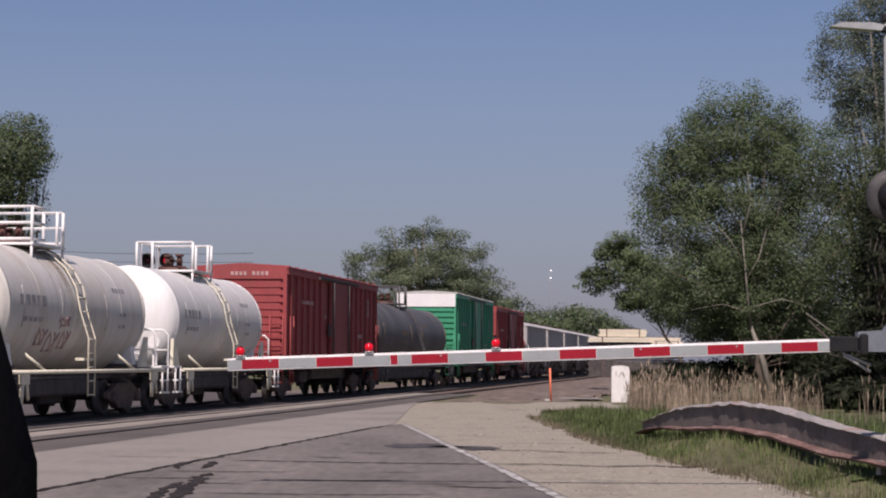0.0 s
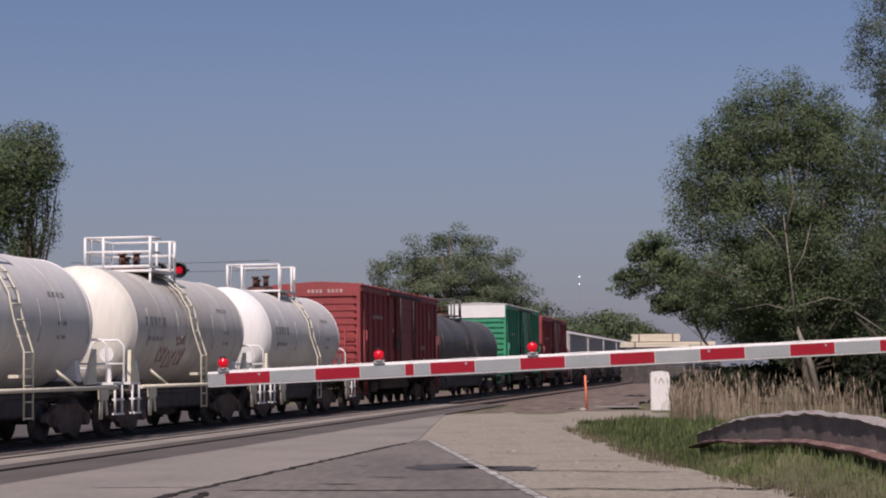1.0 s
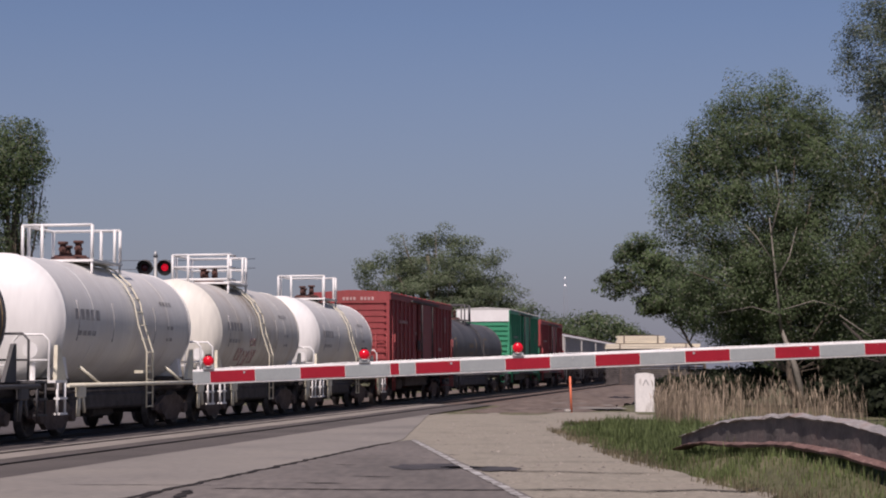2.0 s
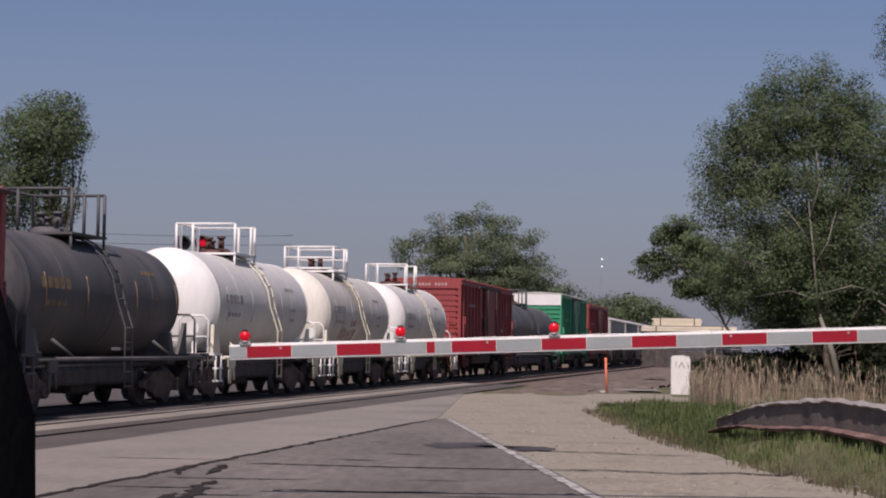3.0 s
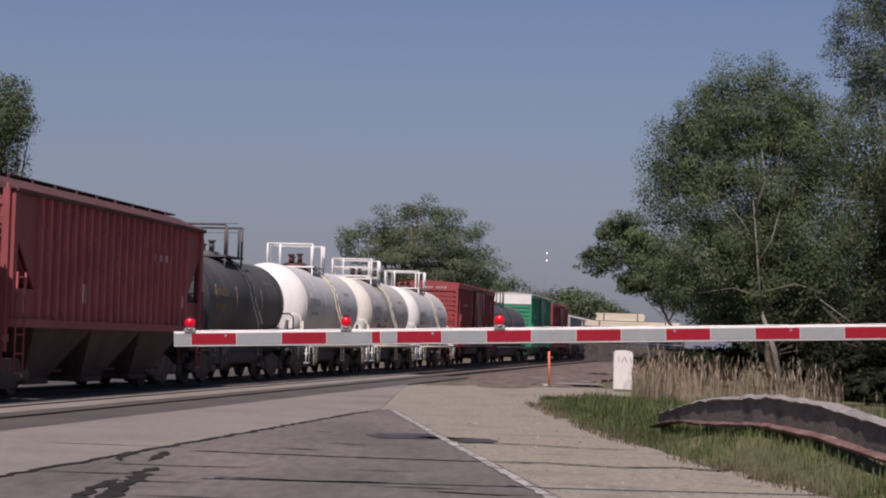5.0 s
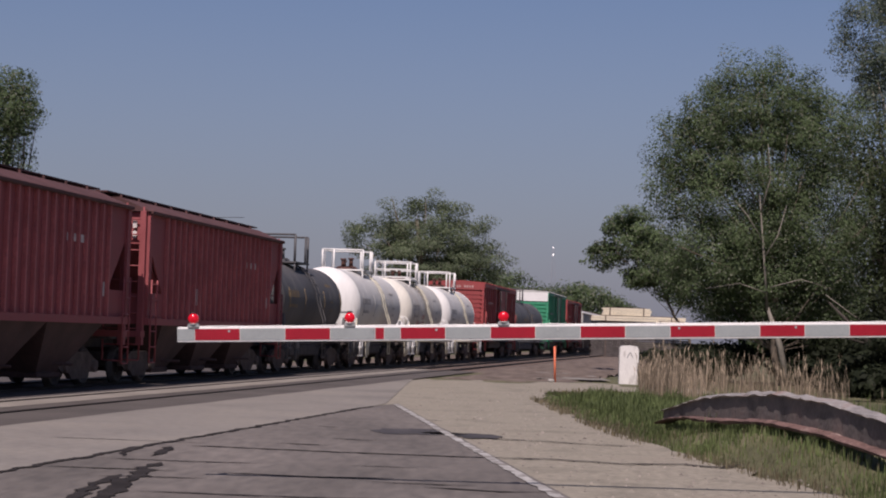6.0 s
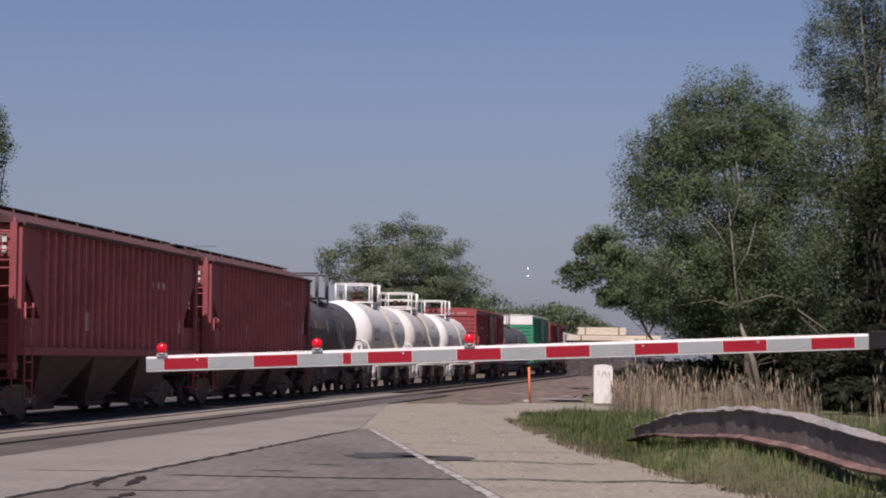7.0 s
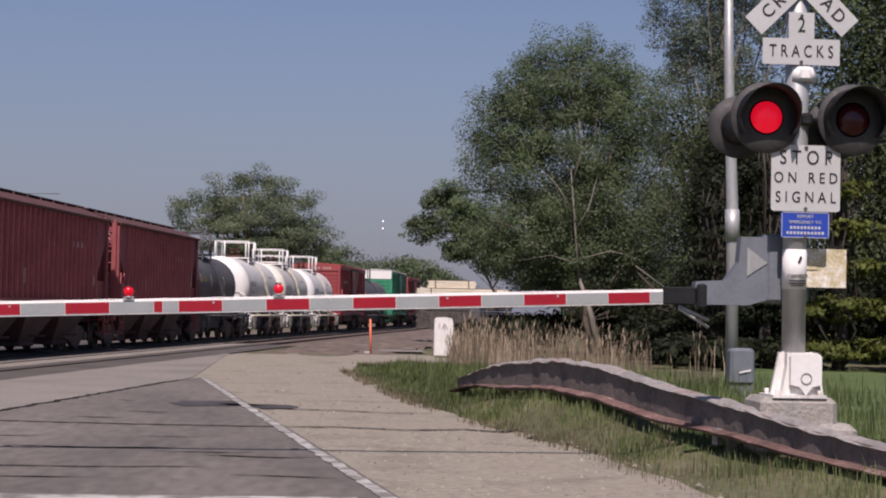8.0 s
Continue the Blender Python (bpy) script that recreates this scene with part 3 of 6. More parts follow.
sheet("asphalt_patch", "apron", [[(x, y) for x in (2.9, 3.8, 4.7, 5.4)] for y in (61, 66, 72)], 0.03, "grey asphalt patch of a side path", "pavement")

# ballast shoulder with a rounded crown where the paving ends
us = [-6.0, -4.5, -3.0, -2.0, -1.0, 0.4, 1.2, 2.6, 3.9] + [4.4 + 0.35 * k for k in range(16)]
ss = [17 + 0.55 * k for k in range(178)] + [115 + 6 * k for k in range(28)]
bed = []
for s in ss:
    for u in us:
        crown = -0.07 + (0.12 * step(4.6, 6.0, u) - 0.06 * step(8.2, 9.6, u)) * step(17, 25, s) - 0.05 * step(-3, -6, u) - 0.15 * (1 - step(17, 20, s))
        rough = 0.11 * noise.noise((s * 0.5, u * 0.8, 1)) + 0.08 * noise.noise((s * 1.7, u * 2.1, 4))
        bed.append(on_track(s, u, crown + rough * step(4.2, 5.4, u)))
k = len(us)
sh = Shape().add(bed, [(i * k + j, i * k + j + 1, i * k + k + j + 1, i * k + k + j) for i in range(len(ss) - 1) for j in range(k - 1)])
tagged(part("ballast_bed", sh, "ballast"), "brown-grey stone ballast under two railway tracks", "ballast", kind="structure")

# rails
def rail_bar(u, s0, s1):
    sh = Shape()
    a, b = on_track(s0, u), on_track(s1, u)
    prof = ((-0.07, -0.16), (0.07, -0.16), (0.07, -0.14), (0.012, -0.12), (0.012, -0.04), (0.036, -0.03), (0.036, 0.0), (-0.036, 0.0), (-0.036, -0.03), (-0.012, -0.04), (-0.012, -0.12), (-0.07, -0.14))
    k = len(prof)
    v = [p + ASIDE * x + Vector((0, 0, z + 0.03)) for p in (a, b) for x, z in prof]
    sh.add(v, [(i, (i + 1) % k, k + (i + 1) % k, k + i) for i in range(k)] + [tuple(range(k - 1, -1, -1)), tuple(range(k, 2 * k))])
    ob = part("rail", sh, "rail")
    return tagged(ob, "brown steel running rail of a railway track", "rail", "rails of the two tracks", "structure")


for u in (0.0, -1.44, 3.35, 1.92):
    rail_bar(u, -60, 290)

# sleepers of the near track beyond the paving
sleeper = Shape().box((0, 0, 0), (0.22, 2.5, 0.14), cut=0.015)
sleeper_mesh = sleeper.mesh("sleeper", MAT["truck"])
for i in range(110):
    ob = new("sleeper", sleeper_mesh)
    ob.matrix_world = Matrix.Translation(on_track(32.5 + i * 0.56, 2.63, -0.12)) @ pose(0, 0, 0, 0, 0, HEADING)
    tagged(ob, "dark timber sleeper in the ballast", "sleeper", "sleepers of the near track", "structure")


# painted lines, cracks and stains on the road
def ribbon(name, mat, points, width, z, label, category, ragged=0.3, parent=None, taper=True):
    sh = Shape()
    pts = []
    for a, b in zip(points, points[1:]):
        k = max(int(math.dist(a, b) / 0.12), 1)
        pts += [(a[0] + (b[0] - a[0]) * i / k, a[1] + (b[1] - a[1]) * i / k) for i in range(k)]
    pts.append(points[-1])
    v = []
    for i, p in enumerate(pts):
        q, o = pts[min(i + 1, len(pts) - 1)], pts[max(i - 1, 0)]
        d = Vector((q[0] - o[0], q[1] - o[1])).normalized()
        w = width * (1 + ragged * noise.noise((p[0] * 7, p[1] * 7, 1)) * 2) / 2
        if taper:
            w *= min(1, 0.15 + min(i, len(pts) - 1 - i) / 3)
        off = ragged * width * noise.noise((p[0] * 3, p[1] * 3, 9)) * 1.5
        v += [(p[0] - d.y * (w + off), p[1] + d.x * (w + off), z), (p[0] + d.y * (w - off), p[1] - d.x * (w - off), z)]
    sh.add(v, [(2 * i, 2 * i + 1, 2 * i + 3, 2 * i + 2) for i in range(len(pts) - 1)])
    return tagged(part(name, sh, mat, parent), label, category, kind="structure")


ribbon("edge_line", "line", [(1.85, 8.0), (1.34, 12.86), (-0.2, 27.4), (-1.03, 35.4)], 0.115, 0.008, "worn white road edge line", "road marking", 0.16, taper=False)
ribbon("stop_line", "line", [(-4.45, 12.62), (1.1, 12.62)], 0.45, 0.008, "worn white stop line across the lane", "road marking", 0.03, taper=False)
ribbon("centre_line", "centre_paint", [(-4.75, 12.6), (-4.85, 9.0), (-5.0, 4.0)], 0.12, 0.008, "worn yellow centre line of the road", "road marking", 0.1, taper=False)
CRACK_OR_SHADOW = ("thin dark tar-filled crack across the road", "crack")
for pts, w in (
    ([(-3.05, 21.3), (-1.2, 21.0), (0.2, 20.9), (1.2, 21.0), (2.0, 20.6), (2.7, 20.9), (3.1, 20.5), (3.45, 21.2)], 0.17),
    ([(0.3, 24.9), (1.2, 24.6), (1.9, 24.2), (2.6, 24.1)], 0.15),
    # the lines at y = 17.35 to 17.6 paint the gate arm's shadow
    ([(-2.2, 17.55), (-1.3, 17.35), (-0.5, 17.5)], 0.16), ([(-0.2, 16.6), (0.5, 16.4), (0.9, 16.5)], 0.14),
    ([(-3.9, 17.6), (-2.6, 17.55)], 0.12), ([(-3.6, 18.9), (-2.6, 18.8), (-1.9, 18.9)], 0.11), ([(-1.0, 19.0), (-0.3, 18.95)], 0.1),
    ([(-2.6, 15.3), (-1.2, 15.2), (-0.1, 15.35)], 0.1), ([(-2.4, 14.2), (-1.0, 14.25)], 0.1), ([(0.1, 14.6), (1.0, 14.4)], 0.1),
    ([(-2.1, 22.3), (-1.4, 22.15)], 0.2), ([(-1.5, 23.6), (-0.9, 23.5)], 0.16), ([(-1.9, 26.5), (-1.6, 26.4)], 0.3), ([(-0.4, 29.5), (-0.1, 29.4)], 0.25),
    ([(-4.9, 22.0), (-3.6, 21.9), (-2.9, 21.8)], 0.08), ([(-3.2, 16.7), (-2.2, 16.8)], 0.1), ([(-0.7, 17.0), (0.3, 16.9)], 0.1),
):
    ribbon("road_crack", "tar", pts, w * 0.6, 0.007, *CRACK_OR_SHADOW, 0.35)
for pts, w in (
    ([(-3.16, 21.0), (-3.14, 20.4), (-3.12, 19.6), (-3.16, 19.4)], 0.13), ([(-3.5, 20.8), (-3.53, 20.3), (-3.54, 19.9), (-3.44, 19.3)], 0.07),
    ([(-2.92, 18.5), (-2.95, 17.8), (-2.89, 17.2), (-2.85, 16.5), (-2.82, 16.0), (-2.8, 15.4), (-2.73, 14.2), (-2.7, 13.0)], 0.15),
    ([(-3.03, 16.9), (-3.04, 16.3), (-3.03, 15.6), (-3.0, 15.2), (-2.94, 14.1), (-3.0, 13.0)], 0.12),
):
    ribbon("tar_seam", "tar", pts, w, 0.009, "wandering black tar seam on the asphalt", "tar seam", 0.5)
ribbon("pavement_joint", "tar", [on_track(s, 7.45)[:2] for s in (-40, -30, -22, -14, -8, -4.2)], 0.09, 0.0085, "dark joint between road and apron", "pavement joint", 0.5)
for c, rx, ry in (((-0.55, 25.9), 0.62, 0.75), ((0.42, 25.3), 0.34, 0.6), ((-0.05, 25.7), 0.3, 0.3)):
    sh = Shape()
    v = [(c[0], c[1], 0.0065)]
    for k in range(28):
        a = 6.28319 * k / 28
        q = 1 + 0.4 * noise.noise((math.cos(a) * 2 + c[0] * 5, math.sin(a) * 2, 4))
        v.append((c[0] + rx * q * math.cos(a), c[1] + ry * q * math.sin(a), 0.0065))
    sh.add(v, [(0, k + 1, (k + 1) % 28 + 1) for k in range(28)])
    tagged(part("oil_stain", sh, "stain"), "dark oil stain on the road", "stain", kind="structure")


# ---- railway cars: +x is the way they run, -y the side towards the road ----
def wheel_truck(car, x):
    frames = Shape()
    outline = [(-1.2, 0.52), (-1.2, 0.40), (-0.95, 0.30), (-0.62, 0.30), (-0.42, 0.16), (0.42, 0.16), (0.62, 0.30), (0.95, 0.30), (1.2, 0.40), (1.2, 0.52), (0.9, 0.60), (0.55, 0.74), (-0.55, 0.74), (-0.9, 0.60)]
    for y in (-1.02, 0.90):
        frames.prism(outline, Matrix.Translation((x, y + 0.12, 0)) @ pose(0, 0, 0, 90, 0, 0), 0.12)
        for dx in (-0.16, 0.0, 0.16):
            frames.tube([(x + dx, y + 0.06, 0.2), (x + dx, y + 0.06, 0.58)], 0.065, 8)
        for dx in (-0.86, 0.86):
            frames.tube([(x + dx, y - 0.08, 0.42), (x + dx, y + 0.16, 0.42)], 0.13, 10)
    frames.box((x, 0, 0.55), (0.4, 2.0, 0.28))
    truck = part("truck", frames, "truck", car, "rusty cast-steel wheel truck")
    for dx in (-0.86, 0.86):
        ws = Shape()
        m = pose(0, 0, 0, 0, 0, 90)
        for side in (-1, 1):
            ws.lathe([(side * 0.66, 0.10), (side * 0.66, 0.445), (side * 0.70, 0.445), (side * 0.71, 0.42), (side * 0.80, 0.415), (side * 0.80, 0.34), (side * 0.755, 0.32), (side * 0.76, 0.14), (side * 0.80, 0.11), (side * 0.80, 0.02)], m, 20)
            for k in range(4):
                a = 1.5708 * k + 0.4
                ws.tube([(0.22 * math.cos(a), side * 0.755, 0.22 * math.sin(a)), (0.22 * math.cos(a), side * 0.785, 0.22 * math.sin(a))], 0.04, 6)
        ws.tube([(0, -0.95, 0), (0, 0.95, 0)], 0.075, 8)
        axle = part("wheelset", ws, "wheel", truck)
        axle.matrix_basis = Matrix.Translation((x + dx, 0, 0.42))
    return truck


def coupler(car, length):
    for e in (-1, 1):
        sh = Shape().box((e * (length / 2 - 0.35), 0, 0.86), (0.7, 0.16, 0.2)).box((e * (length / 2 - 0.02), 0, 0.86), (0.22, 0.3, 0.3), cut=0.04)
        part("coupler", sh, "under", car)


def hoop(sh, x, y0, y1, z0, z1, r=0.025):
    sh.tube([(x, y0, z0), (x, y0, z1 - 0.12), (x, y0 + 0.12 * (1 if y1 > y0 else -1), z1), (x, y1 - 0.12 * (1 if y1 > y0 else -1), z1), (x, y1, z1 - 0.12), (x, y1, z0)], r, 6)


def ladder(sh, x, y0, z0, z1, width=0.42, along=True, r=0.022, gap=0.36):
    dx, dy = (width / 2, 0) if along else (0, width / 2)
    for e in (-1, 1):
        sh.tube([(x + e * dx, y0 + e * dy, z0), (x + e * dx, y0 + e * dy, z1)], r, 5)
    for i in range(int((z1 - z0) / gap) + 1):
        z = z0 + i * gap
        sh.tube([(x - dx, y0 - dy, z), (x + dx, y0 + dy, z)], r * 0.8, 5)


def tank_car(paint, trim, label, length=11.14, radius=1.36, centre=2.36, style=0, marks="mark", valve="brown", rail_h=0.80, mid=-0.3):
    car = empty("tank_car", Matrix(), label, "tank car", "freight cars of the train")
    half = length / 2 - 0.75
    prof = [(-half + 0.62 * (1 - math.sin(math.pi / 2 * (1 - i / 8))), max(radius * math.sin(math.acos(min(1, math.sin(math.pi / 2 * (1 - i / 8))))), 0.004)) for i in range(9)]
    prof += [(-half + 0.63, radius + 0.010), (-half + 0.70, radius + 0.010), (-half + 0.705, radius - 0.01)]
    shell = [(-half + 0.70, radius), (-half / 2, radius), (0, radius), (half / 2, radius), (half - 0.70, radius)]
    body = part("tank", Shape().lathe(shell, pose(0, 0, centre), 56), paint, car)
    for turn in (0, 180):
        part("tank_head", Shape().lathe(prof, pose(0, 0, centre, 0, 0, turn), 56), {"tank": "tank_end", "tank_dirty": "tank_end_dirty"}.get(paint, paint), car)
    for x in (-half * 0.52, half * 0.05, half * 0.52):
        part("weld_band", Shape().lathe([(x - 0.03, radius), (x - 0.02, radius + 0.008), (x + 0.02, radius + 0.008), (x + 0.03, radius)], pose(0, 0, centre), 44), paint, car)
    under = Shape().box((0, 0, 0.98), (length - 0.9, 0.42, 0.36), cut=0.03)
    for e in (-1, 1):
        x = e * (length / 2 - 1.75)
        under.box((x, 0, 1.06), (0.5, 2.5, 0.28), cut=0.03)
        under.box((e * (length / 2 - 0.62), 0, 1.06), (0.5, 2.7, 0.1))
    under.tube([(-1.2, 0.35, 0.78), (1.0, 0.35, 0.78)], 0.18, 10)
    under.box((1.6, -0.3, 0.75), (0.5, 0.4, 0.35), cut=0.04)
    part("underframe", under, "under", car)
    gear = Shape().box((0, 0, 0.68), (length - 6.2, 1.7, 0.36), cut=0.05).box((0.3, 0, 0.42), (1.4, 1.1, 0.2), cut=0.05)
    gear.tube([(-length / 2 + 1.2, -0.75, 0.9), (length / 2 - 1.2, -0.75, 0.9)], 0.06, 6)
    part("brake_rigging", gear, "under", car)
    gear_paint = "cream" if trim == "white" else trim
    # saddles that hold the tank
    for e in (-1, 1):
        x = e * (length / 2 - 1.75)
        out = [(-1.25, 0), (1.25, 0), (1.18, 0.5), (0.95, 0.42), (0.5, 0.2), (0, 0.14), (-0.5, 0.2), (-0.95, 0.42), (-1.18, 0.5)]
        part("saddle", Shape().prism(out, Matrix.Translation((x - 0.12, 0, 1.12)) @ pose(0, 0, 0, 90, 0, 90), 0.24), trim, car)
    # long side pipes with slanted stays
    for y in (-1.68, 1.68):
        sh = Shape().tube([(-length / 2 + 0.75, y, 1.05), (length / 2 - 0.75, y, 1.05)], 0.045, 6)
        for x in (-2.9, 2.7):
            sh.tube([(x, y * 0.98, 1.05), (x - 0.45, y * 0.80, 1.42)], 0.04, 5)
        part("side_rail", sh, gear_paint, car)
        for x in (-length / 2 + 1.5, length / 2 - 1.5):
            part("hanger_bracket", Shape().box((x, y * 0.985, 0.92), (0.4, 0.1, 0.26), cut=0.03).tube([(x - 0.1, y * 0.985, 0.9), (x - 0.16, y * 0.985, 0.42)], 0.045, 5).tube([(x + 0.1, y * 0.985, 0.9), (x + 0.2, y * 0.985, 0.5)], 0.035, 5), gear_paint, car)
    # platform, railing and ladders at mid-length
    top = centre + radius
    plat = Shape().box((mid, 0, top + 0.02), (1.9, 1.7, 0.05))
    for x in (-0.9, 0.9):
        for y in (-0.8, 0.8):
            plat.tube([(x + mid, y, top - 0.42), (x + mid, y, top + 0.02)], 0.03, 5)
    part("platform", plat, trim, car)

    zt = top + rail_h
    loops = (rail_h,) if style == 0 else (rail_h, 0.46, 0.12)
    for x, y in ((-0.9, -0.8), (-0.9, 0.8), (0.9, -0.8), (0.9, 0.8), (0.55, -0.8), (-0.55, 0.8), (0.9, -0.35), (-0.9, 0.35)):
        part("railing_post", Shape().tube([(x + mid, y, top), (x + mid, y, zt)], 0.036, 6), trim, car)
    for h in loops:
        z, rl = top + h, Shape()
        rl.tube([(mid + 0.9, -0.8, z), (mid + 0.9, 0.8, z), (mid - 0.9, 0.8, z), (mid - 0.9, -0.8, z)], 0.033, 6)
        if style:
            rl.tube([(mid - 0.9, -0.8, z), (mid - 0.2, -0.8, z)], 0.033, 6)
        part("railing", rl, trim, car)
    lad = Shape()
    for e in (-1, 1):
        pts = [(mid + 0.72, radius + 0.3, centre - 1.85), (mid + 0.72, radius + 0.3, centre - 0.6), (mid + 0.72, radius + 0.1, centre)]
        pts += [(mid + 0.72, (radius + 0.08) * math.cos(radians(a)), centre + (radius + 0.08) * math.sin(radians(a))) for a in (20, 40, 60, 72)]
        for dx in (0, 0.42):
            lad.tube([(p[0] - dx, e * p[1], p[2]) for p in pts], 0.02, 5)
        for i in range(10):
            z = centre - 1.82 + 0.3 * i
            y = e * (radius + (0.3 if z < centre - 0.6 else 0.17) if z < centre else (radius + 0.08) * math.sqrt(max(1 - ((z - centre) / (radius + 0.08)) ** 2, 0.05)))
            lad.tube([(mid + 0.72, y, z), (mid + 0.30, y, z)], 0.015, 5)
        lad.box((mid + 0.5, e * (radius + 0.17), centre - 1.05), (0.75, 0.2, 0.06))
    part("ladder", lad, gear_paint, car)
    vd = Shape().lathe([(0, 0.42), (0.16, 0.42), (0.16, 0.36), (0.2, 0.36), (0.2, 0.002)], Matrix.Translation((mid - 0.1, 0, top - 0.02)) @ pose(0, 0, 0, 0, -90, 0), 18)
    part("valve_dome", vd, valve, car, "dark valve dome on the tank")
    for x, y, h in ((mid - 0.3, 0.1, 0.42), (mid + 0.02, -0.14, 0.46), (mid + 0.14, 0.16, 0.36)):
        vd = Shape()
        vd.tube([(x, y, top + 0.15), (x, y, top + h)], [0.09, 0.075], 8)
        vd.tube([(x, y, top + h), (x, y, top + h + 0.06)], 0.12, 8)
        vd.tube([(x - 0.16, y, top + h - 0.12), (x + 0.16, y, top + h - 0.12)], 0.05, 6)
        part("valve", vd, valve, car)
    # end platforms: hoops, brake stand, steps
    for e in (-1, 1):
        x = e * (length / 2 - 0.52)
        sh = Shape()
        hoop(sh, x, -1.36, -0.62, 1.1, 2.05)
        hoop(sh, x, 0.62, 1.36, 1.1, 2.05)
        sh.tube([(x, -1.36, 1.55), (x, -0.62, 1.55)], 0.02, 5)
        sh.tube([(x, -0.62, 1.45), (x, 0.62, 1.45)], 0.022, 5)
        part("end_handrail", sh, trim, car)
        for y in (-1.62, 1.62):
            st = Shape()
            for dx in (-0.2, 0.2):
                st.tube([(x + dx, y, 1.1), (x + dx, y, 0.48)], 0.028, 5)
            for z in (0.5, 0.8):
                st.box((x, y, z), (0.42, 0.12, 0.04))
            part("step", st, trim, car)
        part("deck", Shape().box((x, 0, 1.13), (0.62, 3.25, 0.05)), trim, car)
    bs = Shape().box((-length / 2 + 0.62, -0.98, 1.5), (0.08, 0.12, 0.75), cut=0.03).tube([(-length / 2 + 0.50, -0.98, 1.75), (-length / 2 + 0.53, -0.98, 1.75)], 0.16, 12)
    part("brake_stand", bs, trim, car)
    # slanted gussets that carry the tank ends on the deck
    for e in (-1, 1):
        for y in (-1.34, 1.26):
            x = e * (length / 2 - 1.30)
            part("gusset", Shape().prism([(-0.30, 0.0), (0.26, 0.0), (0.20 * e + 0.05, 0.72), (0.20 * e - 0.06, 0.72)], Matrix.Translation((x, y + 0.08, 1.13)) @ pose(0, 0, 0, 90, 0, 0), 0.08), gear_paint, car)
    # lettering and weathered marks on both sides
    for side in (-1, 1):
        for x, z, w, h, n in ((-2.9, 2.5, 1.5, 0.22, 5), (-2.9, 2.12, 1.1, 0.1, 4), (2.5, 2.9, 0.9, 0.1, 4), (2.6, 2.2, 0.5, 0.35, 2)):
            sh = Shape()
            for i in range(n):
                wx = x - w / 2 + w * (i + 0.5) / n
                ang = math.asin((z - centre) / radius)
                r = radius + 0.006
                a0, a1 = ang - h / 2 / radius, ang + h / 2 / radius
                k = w / n * 0.36
                sh.add([(wx - k, side * r * math.cos(a0), centre + r * math.sin(a0)), (wx + k, side * r * math.cos(a0), centre + r * math.sin(a0)), (wx + k, side * r * math.cos(a1), centre + r * math.sin(a1)), (wx - k, side * r * math.cos(a1), centre + r * math.sin(a1))], [(0, 1, 2, 3)])
            tagged(part("lettering", sh, marks, car), kind="stuff")
        for x in (-half + 1.4, -1.3, 1.5, half - 0.75):
            r = radius + 0.005
            sh = Shape().tube([(x, side * r * math.cos(a), centre + r * math.sin(a)) for a in (-0.3, -0.1, 0.1, 0.32)], 0.014, 4)
            part("seam_mark", sh, marks, car)
    coupler(car, length)
    for e in (-1, 1):
        wheel_truck(car, e * (length / 2 - 1.75))
    return car


def spray_marks(car, radius, centre):
    """Faded red scrawl along the side of a tank."""
    sh = Shape()
    for x0, z0, w, h in ((-2.2, 1.75, 0.5, 0.35), (-1.5, 1.65, 0.6, 0.42), (-0.8, 1.7, 0.45, 0.4), (-1.1, 2.1, 0.6, 0.2)):
        pts = []
        for i in range(12):
            a = 6.28 * i / 11 * 1.3
            x, z = x0 + w * math.sin(a * 1.1) * 0.5, z0 + h * 0.5 * math.cos(a * 1.7)
            y = -math.sqrt(max(radius**2 - (z - centre) ** 2, 0.1))
            pts.append((x, y - 0.001, z))
        sh.tube(pts, 0.024, 4)
    part("graffiti", sh, "graffiti", car, "faded red sprayed scrawl")
    drips, rd = Shape(), random.Random(17)
    r = radius + 0.006
    for i in range(34):
        x, w = rd.gauss(-0.55, 0.42), rd.uniform(0.015, 0.06)
        top, low = rd.uniform(1.15, 1.4), rd.uniform(-0.5, 0.95)
        ring = [top + (low - top) * k / 8 for k in range(9)]
        v = [(x + e * w * (1 - 0.75 * k / 8) + 0.03 * noise.noise((k, i, 2)), -r * math.cos(a), centre + r * math.sin(a)) for k, a in enumerate(ring) for e in (-0.5, 0.5)]
        drips.add(v, [(2 * k, 2 * k + 1, 2 * k + 3, 2 * k + 2) for k in range(8)], True)
    tagged(part("spill_streak", drips, "spill", car, "tan spill streaks below the hatch"), kind="stuff")


